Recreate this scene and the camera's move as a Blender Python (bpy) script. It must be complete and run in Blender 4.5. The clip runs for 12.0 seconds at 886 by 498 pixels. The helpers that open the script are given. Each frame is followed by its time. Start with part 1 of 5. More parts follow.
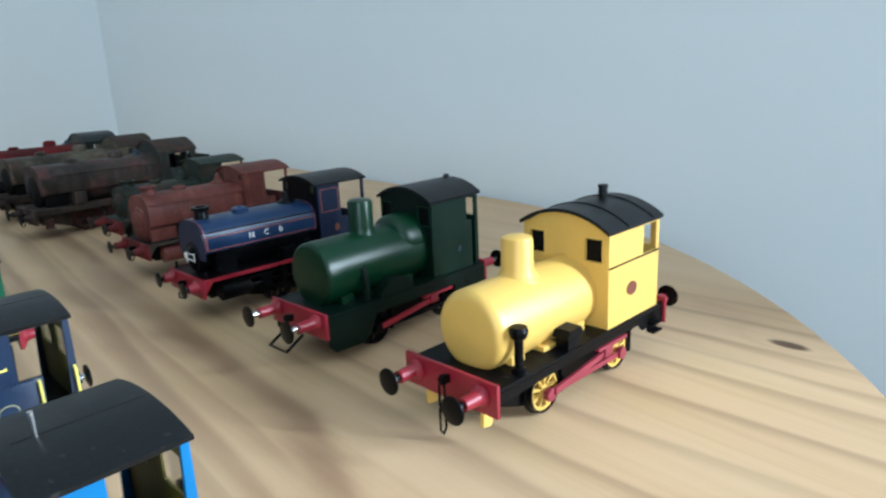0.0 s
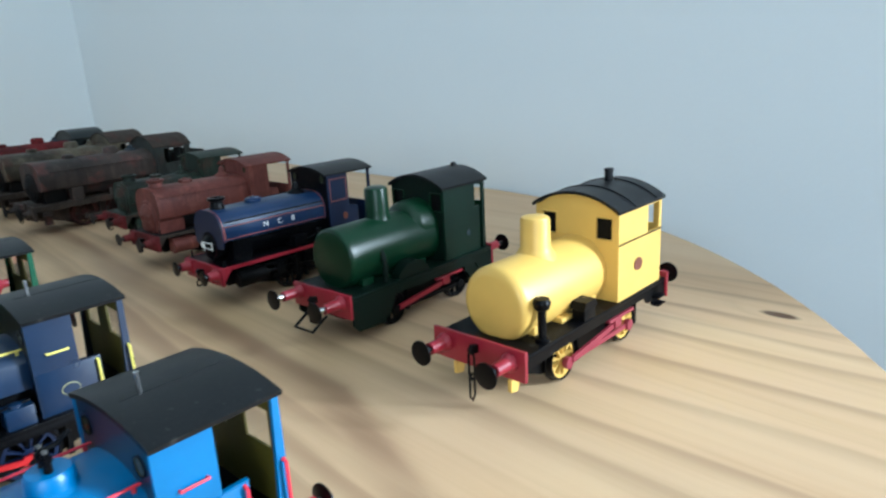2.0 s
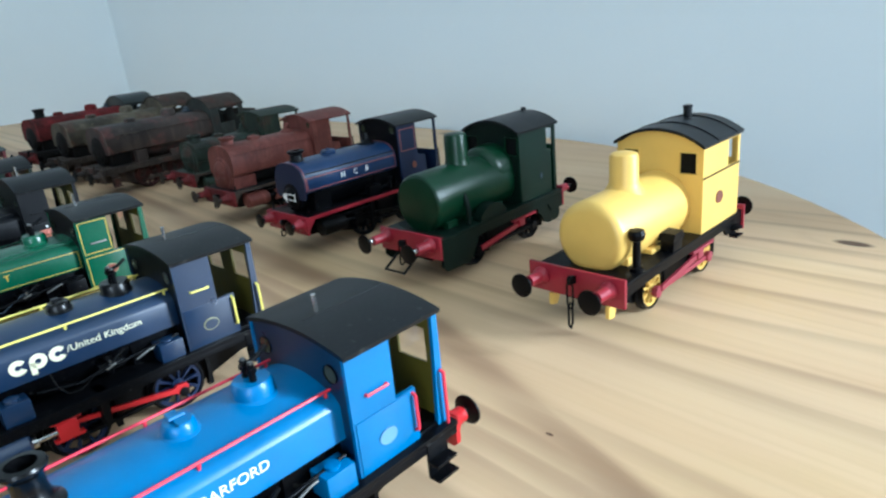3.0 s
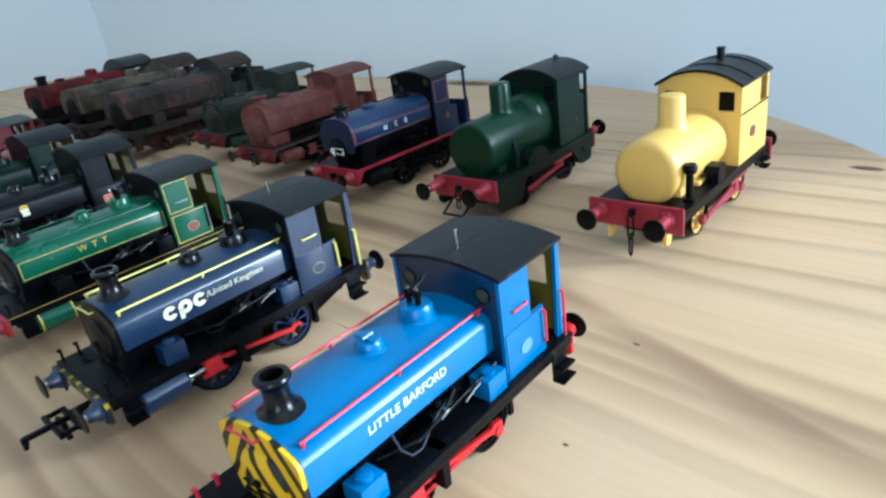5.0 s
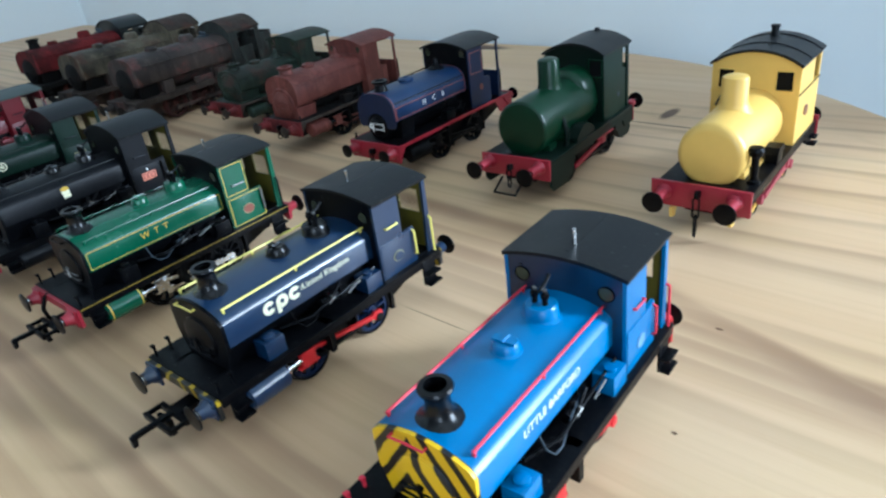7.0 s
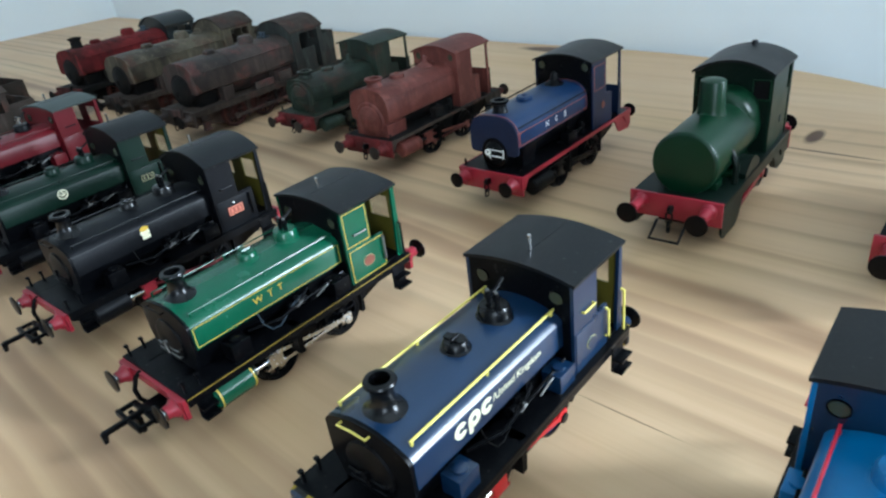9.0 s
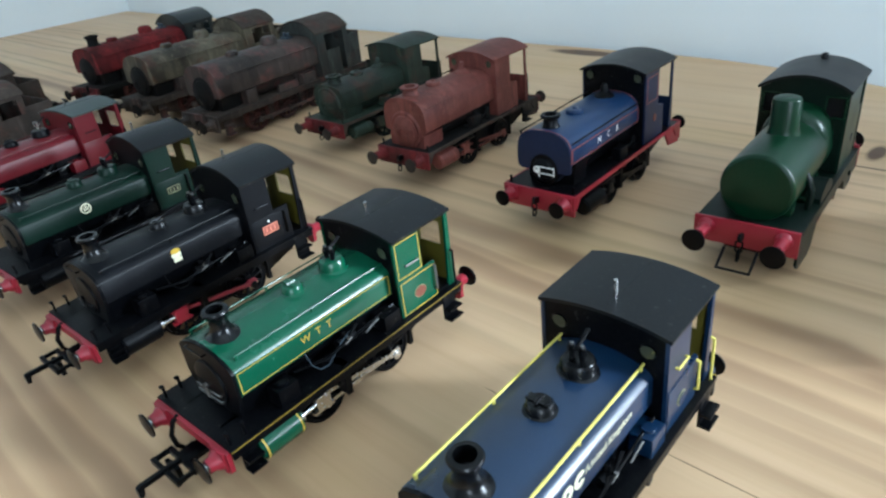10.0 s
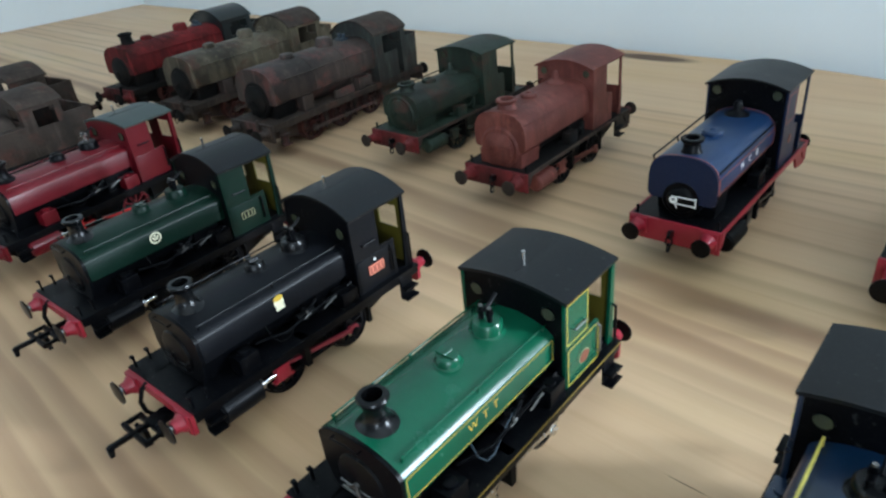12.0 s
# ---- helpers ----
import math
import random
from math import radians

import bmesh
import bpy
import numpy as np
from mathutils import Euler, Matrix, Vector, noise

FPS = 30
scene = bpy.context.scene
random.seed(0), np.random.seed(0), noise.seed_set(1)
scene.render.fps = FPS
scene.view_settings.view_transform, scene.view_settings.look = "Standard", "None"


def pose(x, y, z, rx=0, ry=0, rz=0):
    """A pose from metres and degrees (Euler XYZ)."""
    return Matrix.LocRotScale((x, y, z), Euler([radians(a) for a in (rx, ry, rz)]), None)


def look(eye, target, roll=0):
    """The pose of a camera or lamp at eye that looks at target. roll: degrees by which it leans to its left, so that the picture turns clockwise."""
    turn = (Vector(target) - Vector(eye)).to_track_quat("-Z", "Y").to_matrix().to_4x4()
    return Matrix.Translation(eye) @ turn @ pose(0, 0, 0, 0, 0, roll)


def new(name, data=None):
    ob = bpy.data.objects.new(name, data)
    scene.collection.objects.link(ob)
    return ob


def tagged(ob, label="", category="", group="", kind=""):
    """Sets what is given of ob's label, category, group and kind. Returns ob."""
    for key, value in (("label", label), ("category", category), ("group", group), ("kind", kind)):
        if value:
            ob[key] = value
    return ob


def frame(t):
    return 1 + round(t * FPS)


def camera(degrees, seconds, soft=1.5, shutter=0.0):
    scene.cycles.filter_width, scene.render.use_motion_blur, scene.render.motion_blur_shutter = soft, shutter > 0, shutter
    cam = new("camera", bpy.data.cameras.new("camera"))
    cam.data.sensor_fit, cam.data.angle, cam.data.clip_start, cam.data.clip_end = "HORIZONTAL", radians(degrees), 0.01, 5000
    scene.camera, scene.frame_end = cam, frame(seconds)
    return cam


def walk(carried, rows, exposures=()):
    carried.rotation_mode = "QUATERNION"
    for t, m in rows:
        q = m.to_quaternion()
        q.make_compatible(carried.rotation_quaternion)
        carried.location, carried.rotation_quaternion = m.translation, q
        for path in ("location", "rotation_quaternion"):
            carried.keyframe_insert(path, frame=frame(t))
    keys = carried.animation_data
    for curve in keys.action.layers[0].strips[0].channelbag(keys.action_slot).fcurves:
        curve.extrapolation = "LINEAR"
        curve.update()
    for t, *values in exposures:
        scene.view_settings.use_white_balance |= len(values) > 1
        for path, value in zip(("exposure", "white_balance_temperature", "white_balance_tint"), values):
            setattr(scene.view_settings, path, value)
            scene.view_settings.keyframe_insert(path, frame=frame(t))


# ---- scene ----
cam = camera(67.7, 12.0, soft=2.35, shutter=0.3)
# seconds, eye in metres above the table top, yaw, pitch, roll in degrees
PATH = [
    (0.0, -0.00076, 0.00980, 0.08423, -41.428, -14.994, -2.666),
    (0.5, 0.00068, 0.00907, 0.08626, -44.075, -14.247, -2.292),
    (1.0, 0.00059, 0.01066, 0.08115, -44.583, -14.771, -2.501),
    (1.5, -0.00532, 0.00957, 0.08180, -44.681, -15.440, -2.973),
    (2.0, -0.01843, 0.00976, 0.08437, -43.680, -15.590, -3.162),
    (2.5, -0.03148, 0.01111, 0.08414, -42.291, -17.125, -4.045),
    (3.0, -0.04040, 0.01591, 0.08402, -41.318, -19.170, -5.746),
    (4.8, -0.06909, 0.02324, 0.09234, -43.755, -22.752, -7.030),
    (5.0, -0.07247, 0.02303, 0.09098, -43.061, -23.659, -8.112),
    (5.5, -0.08056, 0.01950, 0.08944, -42.634, -24.760, -8.159),
    (6.0, -0.08353, 0.02199, 0.08856, -43.586, -25.440, -7.847),
    (6.5, -0.08719, 0.02652, 0.09588, -43.757, -26.518, -8.651),
    (7.0, -0.08875, 0.04499, 0.10253, -45.025, -27.815, -7.830),
    (7.2, -0.09063, 0.04946, 0.10477, -44.420, -27.501, -8.439),
    (8.8, -0.08506, 0.09950, 0.10742, -43.440, -28.094, -7.608),
    (9.0, -0.08451, 0.10313, 0.10717, -43.876, -28.452, -7.597),
    (9.5, -0.08429, 0.11483, 0.10888, -42.337, -28.743, -8.222),
    (10.0, -0.08138, 0.12389, 0.11036, -43.336, -28.880, -7.181),
    (10.5, -0.08389, 0.13485, 0.10929, -42.674, -28.893, -7.748),
    (11.0, -0.08284, 0.14198, 0.10911, -42.823, -29.332, -6.757),
    (11.5, -0.08268, 0.15675, 0.11035, -43.090, -29.863, -7.189),
    (12.0, -0.08462, 0.17156, 0.11231, -43.590, -29.315, -6.461),
]


def aim(x, y, z, yaw, pitch, roll):
    return pose(x, y, z, 0, 0, yaw) @ pose(0, 0, 0, 90 + pitch, 0, 0) @ pose(0, 0, 0, 0, 0, roll)


# seconds, stops, kelvin, tint
EXPOSURES = [(0.0, -0.08, 6200, 5), (0.5, -0.18, 6200, 5), (1.0, -0.16, 6200, 5), (1.5, -0.1, 6200, 5), (3.0, 0.06, 6050, 3), (5.0, 0.06, 5850, 5), (7.0, 0.02, 5850, 5), (9.0, 0.24, 6200, 5), (10.5, 0.23, 6250, 5), (12.0, 0.18, 6350, 6)]
walk(cam, [(t, aim(*p)) for t, *p in PATH], EXPOSURES)

# ---- light ----
world = bpy.data.worlds.new("world")
scene.world = world
world.use_nodes = True
wn = world.node_tree
sky = wn.nodes.new("ShaderNodeTexSky")
sky.sky_type, sky.sun_disc = "NISHITA", False
sky.sun_elevation, sky.sun_rotation = radians(40), radians(200)
wn.links.new(sky.outputs[0], wn.nodes["Background"].inputs[0])
wn.nodes["Background"].inputs[1].default_value = 0.12

WALL_X, WALL_Y = 0.322, 1.135          # wall behind the table, wall at its far end
ROOM_X, ROOM_Y = -1.7, -2.6             # the two walls behind the camera
BAY_X, BAY_Y = 0.64, -0.15              # unseen bay, added past the table's rounded end to hold the key window
FLOOR_Z, CEIL_Z = -0.74, 1.55
WINDOWS = {                             # the wall's x, then from y to y and from z to z
    "bay": (BAY_X, -0.96, -0.64, 0.10, 0.74),
    # west: unseen, added to fill in light on the wall behind the table
    "west": (ROOM_X, -2.35, -1.10, 0.10, 1.20),
}


def window_light(side, watts, colour):
    x, y0, y1, z0, z1 = WINDOWS[side]
    inward = -1 if x > 0 else 1
    lamp = new("window_light", bpy.data.lights.new("window_light", "AREA"))
    lamp.data.shape, lamp.data.size, lamp.data.size_y = "RECTANGLE", y1 - y0, z1 - z0
    lamp.data.energy, lamp.data.color = watts, colour
    at = Vector((x - inward * 0.01, (y0 + y1) / 2, (z0 + z1) / 2))
    lamp.matrix_world = look(at, at + Vector((inward, 0, 0)))


window_light("bay", 66.0, (0.75, 0.86, 1.0))
window_light("west", 39.0, (0.73, 0.85, 1.0))


# ---- materials ----
def srgb(r, g, b):
    return tuple((v / 255 / 12.92 if v / 255 <= 0.04045 else ((v / 255 + 0.055) / 1.055) ** 2.4) for v in (r, g, b))


class Nodes:
    """Short hand for building a node tree."""

    def __init__(self, name):
        self.mat = bpy.data.materials.new(name)
        self.mat.use_nodes = True
        self.tree = self.mat.node_tree
        self.bsdf = self.tree.nodes["Principled BSDF"]

    def node(self, kind, **values):
        n = self.tree.nodes.new(kind)
        for key, value in values.items():
            n.inputs[key].default_value = value
        return n

    def link(self, a, b):
        self.tree.links.new(a, b)

    def coords(self, scale=(1, 1, 1)):
        tc = self.node("ShaderNodeTexCoord")
        m = self.node("ShaderNodeMapping", Scale=scale)
        self.link(tc.outputs["Object"], m.inputs["Vector"])
        return m.outputs["Vector"]

    def noise(self, vector, scale, detail=4.0, rough=0.55):
        n = self.node("ShaderNodeTexNoise", Scale=scale, Detail=detail, Roughness=rough)
        self.link(vector, n.inputs["Vector"])
        return n.outputs["Fac"]

    def ramp(self, fac, stops):
        r = self.node("ShaderNodeValToRGB")
        while len(r.color_ramp.elements) < len(stops):
            r.color_ramp.elements.new(0.5)
        for el, (at, value) in zip(r.color_ramp.elements, stops):
            el.position = at
            el.color = (*value, 1) if isinstance(value, tuple) else (value, value, value, 1)
        self.link(fac, r.inputs["Fac"])
        return r.outputs["Color"]

    def mix(self, fac, a, b, blend="MIX"):
        m = self.node("ShaderNodeMix")
        m.data_type, m.blend_type = "RGBA", blend
        for slot, value in ((0, fac), (6, a), (7, b)):
            if isinstance(value, (int, float)):
                m.inputs[slot].default_value = value
            elif isinstance(value, tuple):
                m.inputs[slot].default_value = (*value, 1)
            else:
                self.link(value, m.inputs[slot])
        return m.outputs[2]

    def math(self, op, a, b=0.0):
        m = self.node("ShaderNodeMath")
        m.operation = op
        for slot, value in ((0, a), (1, b)):
            if isinstance(value, (int, float)):
                m.inputs[slot].default_value = value
            else:
                self.link(value, m.inputs[slot])
        return m.outputs[0]

    def bump(self, height, strength, distance):
        b = self.node("ShaderNodeBump", Strength=strength, Distance=distance)
        self.link(height, b.inputs["Height"])
        self.link(b.outputs["Normal"], self.bsdf.inputs["Normal"])

    def done(self, color, rough, metal=0.0):
        for value, slot in ((color, "Base Color"), (rough, "Roughness"), (metal, "Metallic")):
            if isinstance(value, (int, float)):
                self.bsdf.inputs[slot].default_value = value
            elif isinstance(value, tuple):
                self.bsdf.inputs[slot].default_value = (*value, 1)
            else:
                self.link(value, self.bsdf.inputs[slot])
        return self.mat


def tone(c, f):
    return tuple(min(1.0, v * f) for v in c)


def paint(name, rgb, rough=0.38, var=0.12, metal=0.0, grain=0.012, shine=0.5, specks=0.0):
    """Sprayed model paint: slight mottling, dust and orange peel."""
    n, c = Nodes(name), srgb(*rgb)
    v = n.coords()
    big, fine = n.noise(v, 90.0), n.noise(v, 1400.0, 2.0)
    col = n.mix(n.ramp(big, [(0.3, 0.0), (0.7, 1.0)]), tone(c, 1 - var), tone(c, 1 + var))
    col = n.mix(n.ramp(fine, [(0.5, 0.0), (0.85, 0.02)]), col, (0.35, 0.33, 0.30))
    if specks:
        grit = n.noise(v, 620.0, 1.0, 0.3)
        col = n.mix(n.ramp(grit, [(0.71, 0.0), (0.76, specks)]), col, (0.42, 0.41, 0.38))
    r = n.math("ADD", n.math("MULTIPLY", big, 0.16), rough - 0.08)
    n.bump(fine, grain, 0.0002)
    n.bsdf.inputs["Specular IOR Level"].default_value = shine
    return n.done(col, r, metal)


def weathered(name, rgb, dirt, rust, rough=0.72, amount=0.5, shine=0.2):
    """Matt paint under grime and rust in patches and fine speckle."""
    n, c = Nodes(name), srgb(*rgb)
    v = n.coords()
    a, b, f = n.noise(v, 34.0, 5.0), n.noise(v, 90.0, 5.0, 0.65), n.noise(v, 900.0, 3.0)
    runs = n.noise(n.coords((1.0, 1.0, 0.18)), 260.0, 4.0, 0.6)
    col = n.mix(n.ramp(a, [(0.5 - 0.2 * amount, 0.0), (0.62 - 0.1 * amount, 0.95)]), c, srgb(*dirt))
    col = n.mix(n.ramp(b, [(0.52, 0.0), (0.64, 0.75)]), col, srgb(*rust))
    col = n.mix(n.ramp(runs, [(0.55, 0.0), (0.72, 0.5)]), col, tone(srgb(*dirt), 0.55))
    col = n.mix(n.ramp(runs, [(0.3, 0.6), (0.46, 0.0)]), col, tone(c, 1.9))
    col = n.mix(n.ramp(f, [(0.4, 0.0), (0.75, 0.3)]), col, tone(srgb(*dirt), 0.6))
    n.bump(f, 0.35, 0.0003)
    n.bsdf.inputs["Specular IOR Level"].default_value = shine
    return n.done(col, n.math("ADD", n.math("MULTIPLY", b, 0.3), rough - 0.15))


def metal(name, rgb, rough=0.25):
    n = Nodes(name)
    f = n.noise(n.coords(), 900.0, 3.0)
    return n.done(srgb(*rgb), n.math("ADD", n.math("MULTIPLY", f, 0.25), rough - 0.1), 1.0)


def striped(name, a, b, period, chevron=True, share=0.36):
    """Hand-painted warning stripes across a face that looks along x."""
    n = Nodes(name)
    tc = n.node("ShaderNodeTexCoord")
    sep = n.node("ShaderNodeSeparateXYZ")
    n.link(tc.outputs["Object"], sep.inputs[0])
    wob = n.math("MULTIPLY", n.noise(tc.outputs["Object"], 240.0, 2.0), period * 0.25)
    side = n.math("ABSOLUTE", n.math("ADD", sep.outputs["Y"], -0.0025)) if chevron else sep.outputs["Y"]
    s = n.math("ADD", n.math("ADD", n.math("MULTIPLY", side, 1.5), sep.outputs["Z"]), wob)
    f = n.math("FRACT", n.math("DIVIDE", n.math("ADD", s, 1.0), period))
    col = n.mix(n.ramp(f, [(0.0, 0.0), (share, 0.0), (share + 0.05, 1.0), (0.96, 1.0), (1.0, 0.0)]), srgb(*a), srgb(*b))
    n.bump(n.noise(tc.outputs["Object"], 1200.0, 2.0), 0.15, 0.0002)
    return n.done(col, 0.45)


def pine(name):
    """Lacquered pine with long wavy growth rings along y, knots and pores."""
    n = Nodes(name)
    tc = n.node("ShaderNodeTexCoord")
    obj = tc.outputs["Object"]
    stretch = n.coords((1.0, 0.085, 1.0))
    warp = n.noise(stretch, 5.0, 3.0, 0.5)
    fine = n.noise(n.coords((1.0, 0.02, 1.0)), 420.0, 3.0)
    mid = n.noise(n.coords((1.0, 0.06, 1.0)), 26.0, 4.0)
    sep = n.node("ShaderNodeSeparateXYZ")
    n.link(obj, sep.inputs[0])
    rings = n.math("ADD", n.math("MULTIPLY", warp, 18.0), n.math("MULTIPLY", sep.outputs["X"], 40.0))
    rings = n.math("ADD", rings, n.math("MULTIPLY", mid, 1.2))
    knots = None
    for kx, ky, rx, ry in KNOTS:
        dx = n.math("DIVIDE", n.math("SUBTRACT", sep.outputs["X"], kx), rx)
        dy = n.math("DIVIDE", n.math("SUBTRACT", sep.outputs["Y"], ky), ry)
        d2 = n.math("ADD", n.math("MULTIPLY", dx, dx), n.math("MULTIPLY", dy, dy))
        k = n.math("POWER", 2.718, n.math("MULTIPLY", d2, -1.0))
        bend = n.math("POWER", 2.718, n.math("MULTIPLY", d2, -0.06))
        rings = n.math("ADD", rings, n.math("MULTIPLY", bend, 0.9))
        knots = k if knots is None else n.math("MAXIMUM", knots, k)
    f = n.math("FRACT", rings)
    line = n.ramp(f, [(0.0, 0.25), (0.30, 0.0), (0.66, 0.10), (0.88, 1.0), (0.94, 0.7), (1.0, 0.25)])
    weight = n.ramp(n.noise(n.coords((1.0, 0.12, 1.0)), 9.0, 2.0), [(0.35, 0.05), (0.68, 0.8)])
    sway = n.math("ADD", n.math("MULTIPLY", n.noise(n.coords((0.4, 1.0, 1.0)), 12.0, 2.0), 0.0056), -0.0028)
    breadth = n.math("ADD", n.math("MULTIPLY", n.noise(n.coords((1.0, 0.5, 1.0)), 26.0, 2.0), 1.9), 0.15)
    fade = n.ramp(n.noise(n.coords((1.6, 0.3, 1.0)), 21.0, 2.0), [(0.34, 0.45), (0.6, 1.0)])
    span = []
    for y0, y1 in ((0.04, 0.15), (0.15, 0.30), (0.30, 0.45)):
        m = n.node("ShaderNodeMapRange")
        m.interpolation_type = "SMOOTHSTEP" if y0 > 0.1 else "LINEAR"
        m.inputs["From Min"].default_value, m.inputs["From Max"].default_value = y0, y1
        n.link(sep.outputs["Y"], m.inputs["Value"])
        span.append(m.outputs["Result"])
    streaks = None
    across = n.math("ADD", sep.outputs["X"], sway)
    for a, b, c, e, w, strong in GRAIN_LEFT + GRAIN_RIGHT:
        at = n.math("ADD", n.math("MULTIPLY", span[0], (b - a) * 0.001), a * 0.001)
        at = n.math("ADD", n.math("MULTIPLY", span[1], (c - b) * 0.001), at)
        at = n.math("ADD", n.math("MULTIPLY", span[2], (e - c) * 0.001), at)
        d = n.math("DIVIDE", n.math("SUBTRACT", across, at), n.math("MULTIPLY", breadth, w * 0.0018))
        # sharp on one side of the ring, a slow fade on the other
        d = n.math("ADD", n.math("MAXIMUM", n.math("MULTIPLY", d, 1.5), 0.0), n.math("MAXIMUM", n.math("MULTIPLY", d, -0.55), 0.0))
        g = n.math("MULTIPLY", n.math("POWER", 2.718, n.math("MULTIPLY", n.math("MULTIPLY", d, d), -1.0)), strong)
        # the thin late-wood line on the sharp edge
        rim = n.math("DIVIDE", n.math("SUBTRACT", n.math("SUBTRACT", across, at), w * 0.0005), 0.0006)
        rim = n.math("MULTIPLY", n.math("POWER", 2.718, n.math("MULTIPLY", n.math("MULTIPLY", rim, rim), -1.0)), strong * 0.75)
        g = n.math("MAXIMUM", n.math("MULTIPLY", g, 0.8), rim)
        streaks = g if streaks is None else n.math("MAXIMUM", streaks, g)
    streaks = n.math("MULTIPLY", streaks, fade)
    light, tan, dark = srgb(221, 191, 152), srgb(211, 173, 131), srgb(108, 73, 54)
    col = n.mix(n.ramp(mid, [(0.3, 0.0), (0.7, 1.0)]), light, tan)
    cloud = n.noise(n.coords((1.0, 0.5, 1.0)), 14.0, 4.0, 0.6)
    col = n.mix(n.ramp(cloud, [(0.35, 0.0), (0.65, 0.4)]), col, srgb(202, 166, 134))
    col = n.mix(n.ramp(cloud, [(0.3, 0.35), (0.48, 0.0)]), col, srgb(198, 170, 120))
    col = n.mix(n.math("MULTIPLY", line, n.math("MULTIPLY", weight, 0.16)), col, dark)
    col = n.mix(n.math("MULTIPLY", streaks, 0.9), col, dark)
    thread = n.noise(n.coords((1.0, 0.035, 1.0)), 170.0, 4.0, 0.65)
    col = n.mix(n.ramp(thread, [(0.5, 0.0), (0.7, 0.2)]), col, srgb(168, 128, 94))
    col = n.mix(n.ramp(thread, [(0.34, 0.12), (0.48, 0.0)]), col, srgb(214, 184, 144))
    col = n.mix(n.ramp(fine, [(0.5, 0.0), (0.8, 0.12)]), col, srgb(164, 126, 88))
    col = n.mix(n.ramp(knots, [(0.15, 0.0), (0.5, 0.9)]), col, srgb(74, 44, 30))
    n.bump(n.math("ADD", fine, n.math("MULTIPLY", line, -0.5)), 0.12, 0.0004)
    n.bsdf.inputs["Specular IOR Level"].default_value = 0.24
    return n.done(col, n.math("ADD", n.math("MULTIPLY", mid, 0.14), 0.40))


def plaster(name, rgb):
    """Rolled wall paint: fine stipple and broad unevenness."""
    n, c = Nodes(name), srgb(*rgb)
    v = n.coords()
    big, fine = n.noise(v, 2.2, 3.0), n.noise(v, 320.0, 4.0)
    col = n.mix(big, tone(c, 0.96), tone(c, 1.03))
    n.bump(fine, 0.2, 0.0006)
    return n.done(col, 0.85)


def glass(name):
    n = Nodes(name)
    n.bsdf.inputs["Transmission Weight"].default_value = 1.0
    n.bsdf.inputs["IOR"].default_value = 1.45
    return n.done((0.95, 0.98, 0.97), 0.03)


# knots in the table top: x, y, half width, half length
KNOTS = [(0.1980, 0.0795, 0.0022, 0.0052), (0.0508, 0.0919, 0.0004, 0.0009), (0.0116, 0.0858, 0.0004, 0.0006), (0.306, 0.372, 0.006, 0.024), (0.204, 0.175, 0.0075, 0.0028), (0.188, 0.168, 0.0006, 0.02), (0.0167, 0.157, 0.00013, 0.011), (0.0099, 0.2072, 0.00012, 0.004)]
# dark growth lines of the board, in millimetres: x where y is 40, 150, 300 and 450, half width, strength
GRAIN_LEFT = [
    (-88, -88, -87, -86, 1.3, 0.5), (-80, -80, -79, -78, 1.3, 0.5), (-72, -71, -70, -68, 1.6, 0.7), (-63, -62, -63, -63, 1.5, 0.8),
    (-56, -55, -56, -55, 1.2, 0.6), (-46, -46, -46, -45, 1.2, 0.5), (-39, -39, -40, -36, 1.4, 0.6), (-10, -11, -12, -12, 1.1, 0.4),
    (24, 25, 28, 30, 1.2, 0.45), (34, 37, 38, 40, 1.2, 0.5), (41, 44, 45, 48, 1.6, 0.7),
]
GRAIN_RIGHT = [
    (46, 51, 60, 66, 1.8, 0.8), (38, 73, 79, 85, 2.6, 1.0), (57, 60, 64, 70, 1.4, 0.55), (91, 90, 92, 95, 1.3, 0.55), (106, 101, 107, 110, 0.9, 0.5),
    (128, 118, 124, 122, 0.9, 0.5), (148, 141, 150, 150, 0.9, 0.55), (168, 160, 160, 160, 0.8, 0.5), (180, 172, 172, 174, 0.7, 0.45), (194, 183, 187, 190, 0.9, 0.6), (214, 202, 203, 205, 0.7, 0.5), (232, 218, 215, 216, 0.8, 0.5),
]
